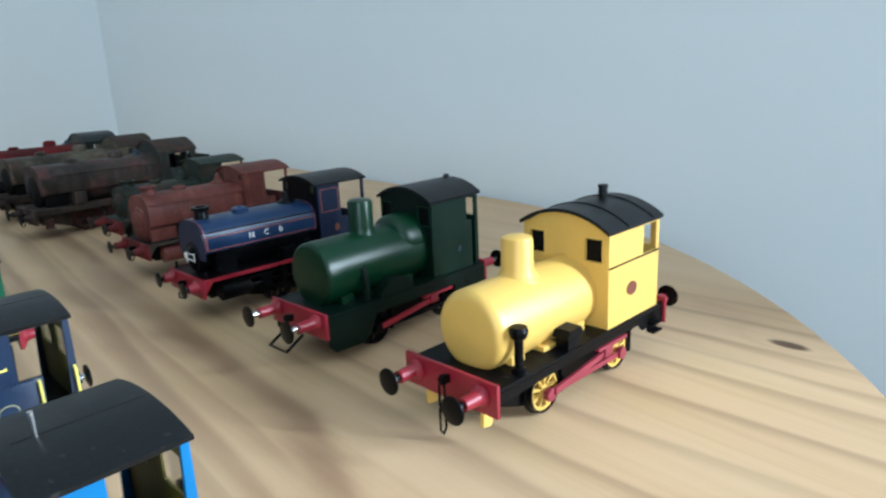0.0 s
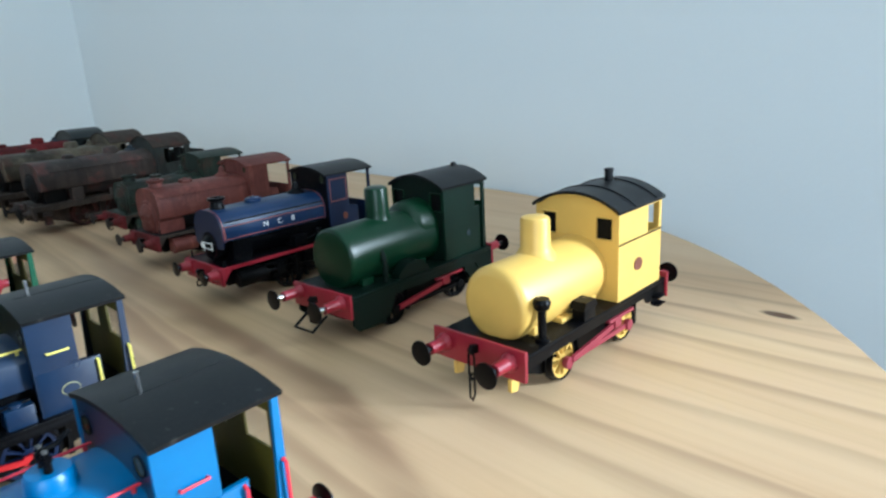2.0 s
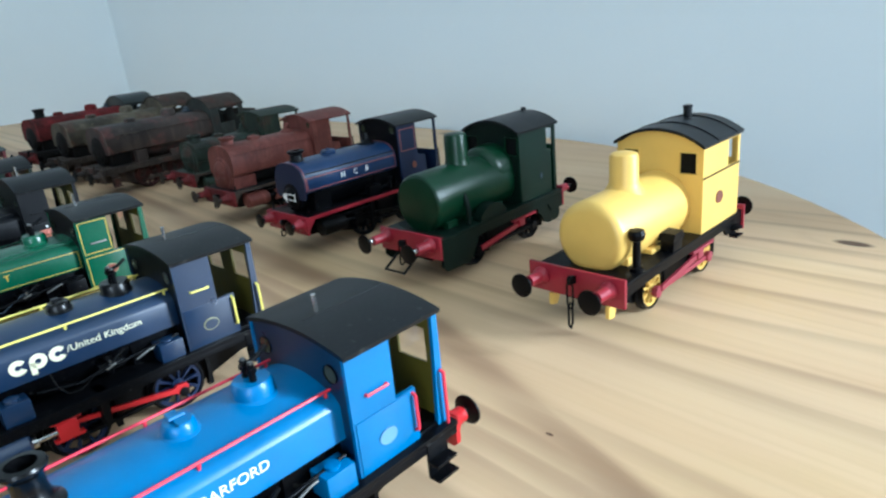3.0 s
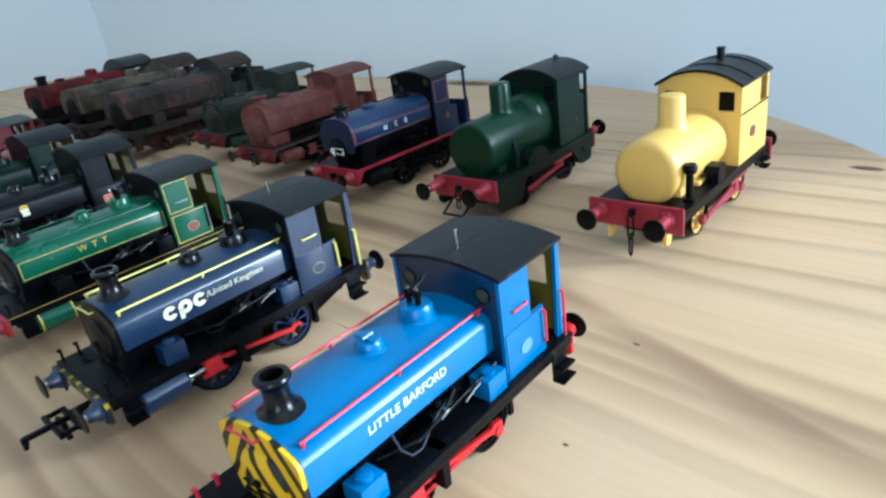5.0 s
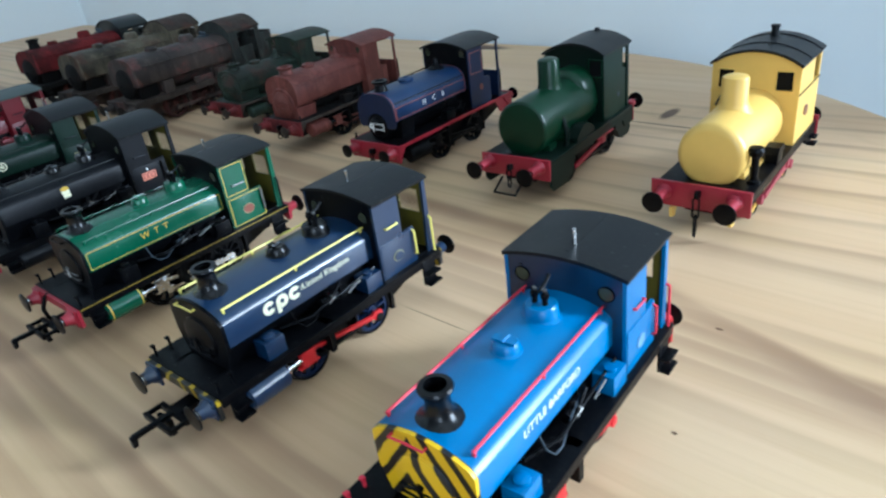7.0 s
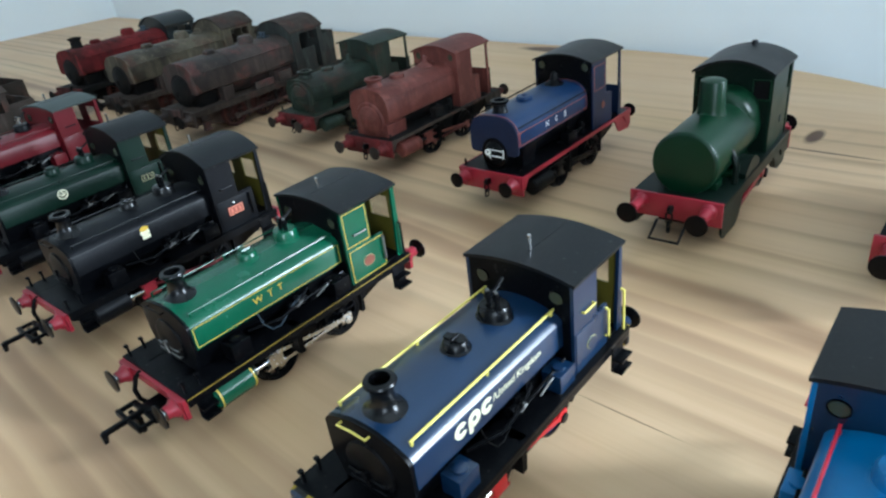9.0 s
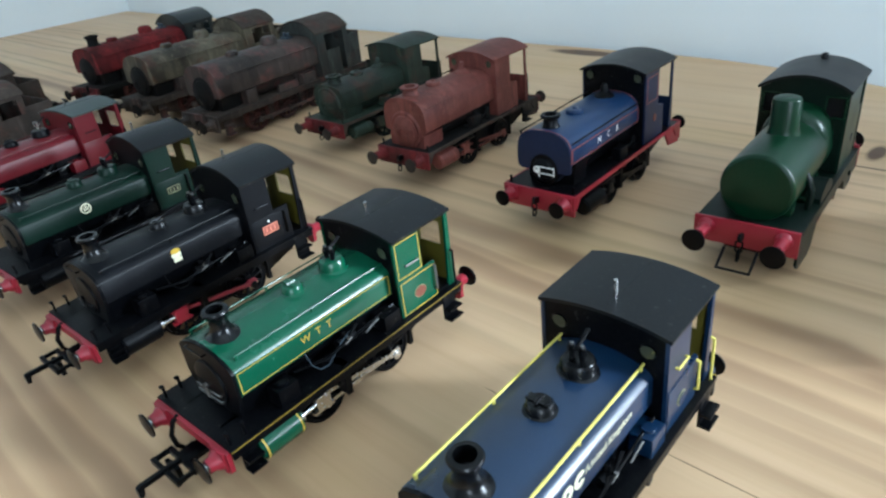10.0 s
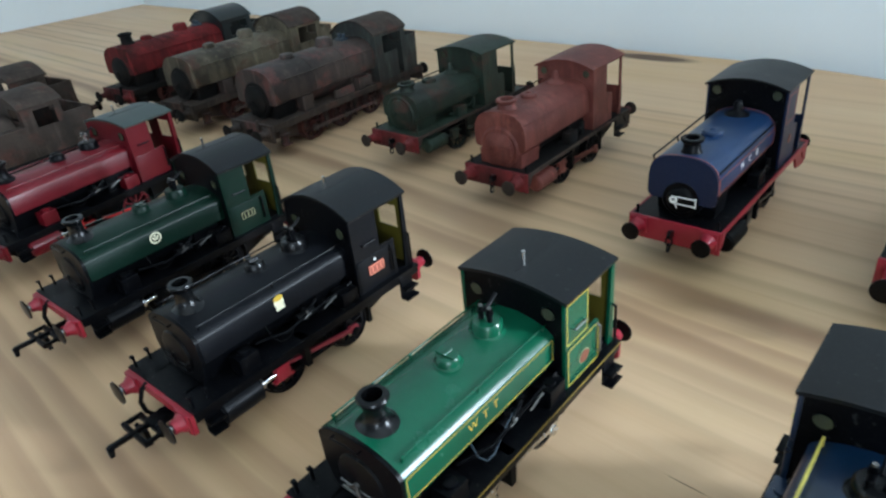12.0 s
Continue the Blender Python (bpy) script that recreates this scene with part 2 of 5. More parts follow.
M = {
    "wood": pine("pine"), "wall": plaster("white_wall_paint", (237, 244, 246)), "ceiling": plaster("ceiling_paint", (226, 226, 222)),
    # carpet and far_wall are out of view, kept dull to hold down bounced light
    "carpet": plaster("grey_carpet", (88, 88, 88)), "far_wall": plaster("grey_wall_paint", (134, 138, 140)), "frame": paint("window_gloss_white", (235, 235, 232), 0.3, 0.03),
    "black": paint("black_satin", (4, 5, 8), 0.36, shine=0.11, specks=0.05), "roof_grey": paint("roof_grey", (54, 64, 62), 0.5), "roof": paint("roof_black", (11, 14, 17), 0.42, shine=0.3, specks=0.05), "gunmetal": paint("blackened_metal", (14, 15, 18), 0.33, 0.1, 0.6, shine=0.25),
    "chassis": paint("chassis_black", (4, 4, 5), 0.5, shine=0.12), "gloss": paint("gloss_black", (6, 7, 9), 0.27, shine=0.3), "red": paint("signal_red", (146, 30, 46), 0.4),
    "rod_red": paint("rod_red", (182, 26, 32), 0.4), "yellow_line": paint("pale_rail_yellow", (222, 208, 104), 0.4), "steel": metal("bright_steel", (210, 210, 208), 0.22),
    "plate_blue": paint("pale_blue_plate", (96, 140, 178), 0.4), "plate_olive": paint("pale_olive", (148, 146, 112), 0.4), "dull_steel": metal("dull_steel", (120, 120, 118), 0.5), "white": paint("white_transfer", (240, 240, 236), 0.5, 0.03), "gold": paint("gold_transfer", (206, 170, 60), 0.45, 0.05),
    "olive": paint("cab_olive", (92, 84, 22), 0.55), "grey": paint("grey_metal", (52, 64, 74), 0.42, 0.06, 0.3),
    "plate_red": paint("plate_brown_red", (116, 62, 46), 0.45), "orange": paint("plate_orange", (150, 78, 65), 0.45), "plate_pale": paint("plate_pale_orange", (222, 136, 108), 0.45), "cream": paint("cream_transfer", (232, 228, 196), 0.5, 0.04),
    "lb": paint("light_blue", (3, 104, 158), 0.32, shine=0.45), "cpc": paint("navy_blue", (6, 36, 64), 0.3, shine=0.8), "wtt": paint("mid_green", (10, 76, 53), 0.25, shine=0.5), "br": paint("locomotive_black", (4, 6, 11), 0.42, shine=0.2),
    "gwr": paint("dark_green", (4, 28, 20), 0.36, shine=0.2), "crimson": paint("crimson", (90, 11, 22), 0.34, shine=0.35), "pale": paint("pale_yellow", (223, 181, 92), 0.42, 0.05), "bottle": paint("bottle_green", (4, 41, 23), 0.32, shine=0.3), "bottle_shaded": paint("shaded_bottle_green", (4, 31, 20), 0.36, shine=0.25), "deep_bottle": paint("deep_bottle_green", (4, 20, 14), 0.4, shine=0.16),
    # the second blue is royal blue darkened, with shade put into the colour
    "coal": paint("royal_blue", (16, 42, 74), 0.36, shine=0.35), "coal_shaded": paint("shaded_royal_blue", (12, 28, 55), 0.4, shine=0.3), "oxide": weathered("red_oxide", (108, 58, 51), (88, 46, 40), (122, 74, 66), 0.55, 0.5, 0.25), "mossy": weathered("faded_green", (38, 52, 43), (32, 36, 30), (74, 50, 42), 0.55, 0.5, 0.25),
    "grime": weathered("grimy_brown", (74, 63, 58), (48, 42, 39), (108, 66, 62), 0.55, 0.5, 0.25), "khaki": weathered("dusty_khaki", (100, 92, 76), (52, 46, 38), (84, 56, 46), 0.55, 0.5, 0.25), "brick": weathered("faded_red", (112, 32, 34), (78, 25, 25), (44, 22, 20)),
    "umber": weathered("umber", (66, 57, 51), (42, 36, 32), (84, 55, 48)), "oxide_red": weathered("faded_beam_red", (112, 40, 42), (72, 36, 34), (60, 32, 30)), "soot": weathered("sooty_black", (12, 12, 12), (18, 17, 16), (34, 25, 22)),
    "tar": paint("blue_black", (16, 26, 28), 0.34, shine=0.4), "red_wheel": weathered("rusty_red_wheel", (76, 43, 38), (46, 34, 31), (62, 38, 34)), "maroon": paint("rod_maroon", (140, 46, 60), 0.4), "wasp": striped("wasp_stripes", (24, 22, 20), (224, 178, 18), 0.0066), "wasp_beam": striped("wasp_beam_stripes", (24, 22, 20), (170, 142, 26), 0.0074, True, 0.66),
    "glass": glass("window_glass"), "dark_glass": paint("dark_glazing", (62, 66, 52), 0.1), "gold_dim": paint("dim_gold_line", (150, 126, 50), 0.45), "slate": weathered("slate_panel", (56, 60, 57), (42, 42, 39), (66, 50, 46)), "pink_red": paint("handrail_red", (214, 48, 70), 0.4),
}


# ---- mesh helpers: millimetres in, metres out ----
def bm_of(*makers):
    bm = bmesh.new()
    for make in makers:
        make(bm)
    return bm


def finish(bm, bevel, smooth):
    if bevel:
        edges = [e for e in bm.edges if len(e.link_faces) == 2 and e.calc_face_angle(0) > 0.7]
        if edges:
            bmesh.ops.bevel(bm, geom=edges, offset=bevel, offset_type="OFFSET", segments=2, profile=0.6, affect="EDGES", clamp_overlap=True)
    bmesh.ops.recalc_face_normals(bm, faces=bm.faces)
    bm.transform(Matrix.Scale(0.001, 4))


def mesh_of(name, bm, material, bevel=0.0, smooth=35):
    finish(bm, bevel, smooth)
    me = bpy.data.meshes.new(name)
    bm.to_mesh(me)
    bm.free()
    me.materials.append(material)
    me.polygons.foreach_set("use_smooth", [True] * len(me.polygons))
    me.set_sharp_from_angle(angle=radians(smooth))
    return me


def part(name, bm, material, parent, label="", bevel=0.12):
    ob = new(name, mesh_of(name, bm, material, bevel))
    ob.parent = parent
    if label:
        tagged(ob, label)
    return ob


def box(bm, x0, x1, y0, y1, z0, z1):
    m = Matrix.Translation(((x0 + x1) / 2, (y0 + y1) / 2, (z0 + z1) / 2)) @ Matrix.Diagonal((abs(x1 - x0), abs(y1 - y0), abs(z1 - z0), 1))
    bmesh.ops.create_cube(bm, size=1, matrix=m)


def rod(bm, a, b, r, r2=None, seg=14):
    a, b = Vector(a), Vector(b)
    m = Matrix.Translation((a + b) / 2) @ (b - a).to_track_quat("Z", "Y").to_matrix().to_4x4()
    bmesh.ops.create_cone(bm, cap_ends=True, segments=seg, radius1=r, radius2=r if r2 is None else r2, depth=(b - a).length, matrix=m)


def pipe(bm, pts, r, seg=8):
    """One bent tube through the points, mitred at the bends; a path that ends where it began is closed."""
    pts = [Vector(p) for p in pts]
    closed = (pts[0] - pts[-1]).length < 1e-6
    if closed:
        pts.pop()
    n, rings, side = len(pts), [], None
    for k, p in enumerate(pts):
        into = (p - pts[k - 1]).normalized() if k or closed else None
        out = (pts[(k + 1) % n] - p).normalized() if k < n - 1 or closed else None
        along = ((into or out) + (out or into)).normalized()
        if side is None:
            side = along.orthogonal()
        side = (side - along * side.dot(along)).normalized()
        up = along.cross(side)
        rings.append([bm.verts.new(p + (side * math.cos(a) + up * math.sin(a)) * r) for a in [2 * math.pi * q / seg for q in range(seg)]])
    for a, b in zip(rings, rings[1:] + rings[:1] if closed else rings[1:]):
        for q in range(seg):
            bm.faces.new((a[q], a[(q + 1) % seg], b[(q + 1) % seg], b[q]))
    if not closed:
        bm.faces.new(rings[0][::-1])
        bm.faces.new(rings[-1])


AXES = {"z": Matrix.Identity(4), "x": Matrix.Rotation(radians(90), 4, "Y"), "-x": Matrix.Rotation(radians(-90), 4, "Y"), "y": Matrix.Rotation(radians(-90), 4, "X"), "-y": Matrix.Rotation(radians(90), 4, "X")}


def lathe(bm, prof, at, axis="z", seg=28):
    """Turns a profile of (radius, height) about an axis through the point at."""
    m = Matrix.Translation(at) @ AXES[axis]
    rings = []
    for r, h in prof:
        if r <= 1e-6:
            rings.append([bm.verts.new(m @ Vector((0, 0, h)))])
        else:
            rings.append([bm.verts.new(m @ Vector((r * math.cos(2 * math.pi * k / seg), r * math.sin(2 * math.pi * k / seg), h))) for k in range(seg)])
    for a, b in zip(rings, rings[1:]):
        for k in range(seg):
            j = (k + 1) % seg
            if len(a) == 1 and len(b) > 1:
                bm.faces.new((a[0], b[k], b[j]))
            elif len(b) == 1 and len(a) > 1:
                bm.faces.new((a[k], a[j], b[0]))
            elif len(a) > 1:
                bm.faces.new((a[k], a[j], b[j], b[k]))
    for ring, turn in ((rings[0], -1), (rings[-1], 1)):
        if len(ring) > 1 and prof[0] != prof[-1]:
            bm.faces.new(ring[::turn])


def slab(bm, pts, lo, hi, plane):
    """Extrudes a polygon of a plane: "yz" along x, "xz" along y, "xy" along z."""
    put = {"yz": lambda p, d: (d, p[0], p[1]), "xz": lambda p, d: (p[0], d, p[1]), "xy": lambda p, d: (p[0], p[1], d)}[plane]
    a, b = ([bm.verts.new(put(p, d)) for p in pts] for d in (lo, hi))
    bm.faces.new(a)
    bm.faces.new(b[::-1])
    for k in range(len(pts)):
        j = (k + 1) % len(pts)
        bm.faces.new((a[k], b[k], b[j], a[j]))


def grid_plate(bm, us, vs, holes, lo, hi, plane, top=None):
    """One sheet of cells between the lines us and vs, with the cells (column, row) of holes left open; top(u) bends its upper edge."""
    put = {"yz": lambda u, v, d: (d, u, v), "xz": lambda u, v, d: (u, d, v)}[plane]
    made, nu, nv = {}, len(us) - 1, len(vs) - 1

    def vert(i, j, d):
        if (i, j, d) not in made:
            made[i, j, d] = bm.verts.new(put(us[i], top(us[i]) if top and j == nv else vs[j], d))
        return made[i, j, d]

    full = {(i, j) for i in range(nu) for j in range(nv)} - set(holes)
    for i, j in full:
        ring = [(i, j), (i + 1, j), (i + 1, j + 1), (i, j + 1)]
        bm.faces.new([vert(*c, lo) for c in ring])
        bm.faces.new([vert(*c, hi) for c in ring[::-1]])
        for k, nb in enumerate(((i, j - 1), (i + 1, j), (i, j + 1), (i - 1, j))):
            if nb not in full:
                a, b = ring[k], ring[(k + 1) % 4]
                bm.faces.new([vert(*a, lo), vert(*a, hi), vert(*b, hi), vert(*b, lo)])


def spoked(bm, x, y, z, r_hub, r_in, r_out, lo, hi, spokes, s):
    """Hub, spokes and rim as one sheet."""
    n, radii, made = spokes * 4, (r_hub * 0.25, r_hub, r_in, r_out), {}

    def vert(k, j, d):
        key = (k % n, j, d)
        if key not in made:
            a = 2 * math.pi * (k % n) / n
            made[key] = bm.verts.new((x + radii[j] * math.cos(a), y + s * d, z + radii[j] * math.sin(a)))
        return made[key]

    full = {(k, j) for k in range(n) for j in range(3) if j != 1 or k % 4 == 0}
    for k, j in full:
        ring = [(k, j), (k + 1, j), (k + 1, j + 1), (k, j + 1)]
        bm.faces.new([vert(*c, lo) for c in ring])
        bm.faces.new([vert(*c, hi) for c in ring[::-1]])
        for q, nb in enumerate(((k, j - 1), ((k + 1) % n, j), (k, j + 1), ((k - 1) % n, j))):
            if nb not in full:
                a, b = ring[q], ring[(q + 1) % 4]
                bm.faces.new([vert(*a, lo), vert(*a, hi), vert(*b, hi), vert(*b, lo)])


def arc(hw, ze, zc, n=14):
    """Points (y, z) of a circle's arc from (-hw, ze) over (0, zc) to (hw, ze)."""
    h = max(zc - ze, 0.01)
    r = (hw * hw + h * h) / (2 * h)
    a = math.asin(min(1, hw / r)) if h <= hw else math.pi - math.asin(hw / r)
    return [(r * math.sin(-a + 2 * a * k / n), zc - r + r * math.cos(-a + 2 * a * k / n)) for k in range(n + 1)]


def arc_at(hw, ze, zc, drop=0.0):
    """The same arc's height as a function of y."""
    h = max(zc - ze, 0.01)
    r = (hw * hw + h * h) / (2 * h)
    return lambda y: zc - r + math.sqrt(max(r * r - y * y, 0.0)) - drop


def vault(bm, x0, x1, hw, ze, zc, thick):
    outer, inner = arc(hw, ze, zc), arc(hw - thick * 0.2, ze - thick, zc - thick)
    slab(bm, outer + inner[::-1], x0, x1, "yz")


def lettering(name, text, size, material, parent, m, label=""):
    """Writing in the built-in font as a thin mesh; m is its pose in millimetres on the thing."""
    cu = bpy.data.curves.new(name, "FONT")
    cu.body, cu.size, cu.extrude, cu.align_x, cu.align_y = text, size * 0.001, 0.00004, "CENTER", "CENTER"
    tmp = new(name, cu)
    bpy.context.view_layer.update()
    me = bpy.data.meshes.new_from_object(tmp.evaluated_get(bpy.context.evaluated_depsgraph_get()))
    bpy.data.objects.remove(tmp)
    me.materials.clear()
    me.materials.append(material)
    ob = new(name, me)
    ob.parent = parent
    ob.matrix_basis = Matrix.Translation(Vector(m.translation) * 0.001) @ m.to_3x3().to_4x4()
    if label:
        tagged(ob, label)
    return ob


def on_side(x, y, z, lean=0.0):
    """A pose on the side that looks along -y."""
    return pose(x, y, z, 90 - lean, 0, 0)


def thing(name, x, y, yaw, label, category="model locomotive", group="model locomotives on the table", size=(1, 1, 1)):
    root = new(name)
    root.empty_display_size = 0.01
    root.matrix_basis = pose(x * 0.001, y * 0.001, 0, 0, 0, yaw) @ Matrix.Diagonal((*size, 1))
    return tagged(root, label, category, group)


# ---- the room and the table ----
def slab_m(name, x0, x1, y0, y1, z0, z1, material, label, category):
    bm = bmesh.new()
    box(bm, x0 * 1000, x1 * 1000, y0 * 1000, y1 * 1000, z0 * 1000, z1 * 1000)
    return tagged(new(name, mesh_of(name, bm, material)), label, category, kind="structure")


T = 0.12
slab_m("wall_south", ROOM_X - T, BAY_X + T, ROOM_Y - T, ROOM_Y, FLOOR_Z, CEIL_Z, M["far_wall"], "unseen wall, kept grey to limit bounced light", "wall")
slab_m("wall_north", ROOM_X - T, WALL_X + T, WALL_Y, WALL_Y + T, FLOOR_Z, CEIL_Z, M["wall"], "plain white painted wall at the far end of the table", "wall")
slab_m("wall_east", WALL_X, WALL_X + T, BAY_Y, WALL_Y, FLOOR_Z, CEIL_Z, M["wall"], "plain white painted wall behind the table", "wall")
slab_m("wall_bay_return", WALL_X + T, BAY_X + T, BAY_Y, BAY_Y + T, FLOOR_Z, CEIL_Z, M["far_wall"], "unseen wall, kept grey to limit bounced light", "wall")
slab_m("floor", ROOM_X - T, BAY_X + T, ROOM_Y - T, WALL_Y + T, FLOOR_Z - 0.05, FLOOR_Z, M["carpet"], "unseen grey carpet, kept dull to limit bounced light", "floor")
slab_m("ceiling", ROOM_X - T, BAY_X + T, ROOM_Y - T, WALL_Y + T, CEIL_Z, CEIL_Z + 0.05, M["ceiling"], "plain white ceiling", "ceiling")


def wall_with_window(name, window, side, y0, y1):
    """A wall along y with one window in it: opening, frame with a glazing bar, and two panes."""
    x, wy0, wy1, wz0, wz1 = (v * 1000 for v in WINDOWS[side])
    out = 1 if x > 0 else -1
    lo, hi = sorted((x, x + out * T * 1000))
    bm = bmesh.new()
    grid_plate(bm, [y0 * 1000, wy0, wy1, y1 * 1000], [FLOOR_Z * 1000, wz0, wz1, CEIL_Z * 1000], [(1, 1)], lo, hi, "yz")
    tagged(new(name, mesh_of(name, bm, M["far_wall"])), "unseen wall with a window, kept grey to limit bounced light", "wall", kind="structure")
    win = tagged(new(window), "white framed window out of view, placed to light the room", "window", kind="structure")
    xc, mid = x + out * 70, (wy0 + wy1) / 2
    ys, zs = [wy0, wy0 + 40, mid - 15, mid + 15, wy1 - 40, wy1], [wz0, wz0 + 40, wz1 - 40, wz1]
    part("window_frame", bm_of(lambda b: grid_plate(b, ys, zs, [(1, 1), (3, 1)], xc - 25, xc + 25, "yz")), M["frame"], win)
    for k in (1, 3):
        pane = part("pane", bm_of(lambda b: box(b, xc - 2, xc + 2, ys[k], ys[k + 1], zs[1], zs[2])), M["glass"], win, bevel=0)
        pane.visible_shadow = False


wall_with_window("wall_bay", "window_1", "bay", ROOM_Y, BAY_Y)
wall_with_window("wall_west", "added_fill_window", "west", ROOM_Y, WALL_Y)

# the table: a pine board with a half-round end, in the corner of the two walls
END_X, END_Y, END_R = -33.0, 328.0, 351.0
outline = [(END_X + END_R * math.cos(math.radians(a)), END_Y + END_R * math.sin(math.radians(a))) for a in range(-180, 1, 3)]
outline += [(END_X + END_R, WALL_Y * 1000 - 1), (END_X - END_R, WALL_Y * 1000 - 1)]
table = tagged(new("table"), "lacquered pine table with a rounded end and dark grain", "table")
part("tabletop", bm_of(lambda b: slab(b, outline, -28.0, 0.0, "xy")), M["wood"], table, "lacquered pine board with a half-round end", 2.0)
for lx, ly in ((END_X - 250, 220), (END_X + 250, 220), (END_X - 290, 1060), (END_X + 290, 1060)):
    part("leg", bm_of(lambda b: rod(b, (lx, ly, FLOOR_Z * 1000), (lx, ly, -28.0), 24.0, 32.0, 24)), M["wood"], table)
for s_ in (-1, 1):
    part("apron", bm_of(lambda b: box(b, END_X + s_ * 282, END_X + s_ * 300, 240, 1060, -110.0, -28.0)), M["wood"], table)


# ---- parts that the locomotives share ----
def wheel(parent, x, y, z, r, spoke_mat, tyre_mat, spokes=10):
    s = 1 if y > 0 else -1
    ax = "y" if s > 0 else "-y"
    bm = bmesh.new()
    spoked(bm, x, y, z, r * 0.24, r * 0.76, r * 0.93, 0.4, 1.5, spokes, s)
    w = part("wheel", bm, spoke_mat, parent, bevel=0)
    part("tyre", bm_of(lambda b: lathe(b, [(r * 0.9, -0.5), (r * 1.08, -0.5), (r * 1.08, 0.2), (r, 0.4), (r * 0.985, 1.9), (r * 0.9, 1.9), (r * 0.9, -0.5)], (x, y, z), ax, 28)), tyre_mat, w, "", 0)
    return w


def buffers(parent, x, z, length, end, shank_mat, head_mat, ram_mat, spread=11.4, r=3.1, base=True):
    """Two buffers on a beam whose face is at x; end is -1 at the front, 1 at the back."""
    for y in (-spread, spread):
        bm = bmesh.new()
        ax = "-x" if end < 0 else "x"
        if base:
            box(bm, x, x + end * 0.6, y - 2.6, y + 2.6, z - 2.6, z + 2.6)
        lathe(bm, [(0, 0), (2.5, 0), (2.4, 0.8), (1.75, 1.6), (1.6, length * 0.62), (0, length * 0.62)], (x + end * 0.3, y, z), ax, 18)
        b = part("buffer", bm, shank_mat, parent, bevel=0.08)
        part("ram", bm_of(lambda m: rod(m, (x + end * length * 0.5, y, z), (x + end * (length - 0.7), y, z), 0.9)), ram_mat, b, "", 0)
        part("buffer_head", bm_of(lambda m: lathe(m, [(0, -1.0), (1.2, -1.0), (r, -0.45), (r, -0.1), (r * 0.7, 0.1), (0, 0.2)], (x + end * length, y, z), ax, 26)), head_mat, b, "round blackened metal head", 0)


def hook_coupling(parent, x, end):
    """A tension-lock coupling: bar, hook and loop."""
    bm = bmesh.new()
    d = end
    box(bm, x, x + d * 6, -2.2, 2.2, 8.0, 9.4)
    box(bm, x + d * 5, x + d * 6.2, -5.5, 5.5, 7.6, 9.2)
    for y in (-5.2, 5.2):
        box(bm, x + d * 5, x + d * 10.0, y - 0.45, y + 0.45, 8.2, 9.2)
    box(bm, x + d * 9.2, x + d * 10.2, -5.6, 5.6, 7.8, 9.4)
    slab(bm, [(x + d * 6, 9.6), (x + d * 15.5, 9.8), (x + d * 16.2, 9.4), (x + d * 16.2, 6.8), (x + d * 15.2, 6.8), (x + d * 14.8, 8.6), (x + d * 6, 8.4)], -0.6, 0.6, "xz")
    box(bm, x + d * 7.2, x + d * 8.4, -2.0, 2.0, 4.6, 9.0)
    box(bm, x + d * 7.2, x + d * 8.2, 2.8, 3.6, 5.2, 8.6)
    part("coupling", bm, M["black"], parent, "black tension-lock coupling hook")


def chain_coupling(parent, x, z, end, drop=7.5, mat=None):
    mat = mat or M["gunmetal"]
    bm = bmesh.new()
    slab(bm, [(x, z + 1), (x + end * 2.2, z + 1.6), (x + end * 3.2, z + 0.6), (x + end * 2.6, z - 0.8), (x, z - 1)], -0.5, 0.5, "xz")
    hook = part("draw_hook", bm, mat, parent)
    for k in range(2):
        zz, flat = z - 0.4 - k * drop * 0.42, k % 2
        u = (0.9, 0) if flat else (0, 0.9)
        pts = [(x + end * 2.3 + u[0] * c, u[1] * c, zz - h) for c, h in ((-1, 0.6), (-1, drop * 0.45), (0, drop * 0.55), (1, drop * 0.45), (1, 0.6), (0, 0), (-1, 0.6))]
        part("link", bm_of(lambda b: pipe(b, pts, 0.32, 6)), mat, hook, "", 0)


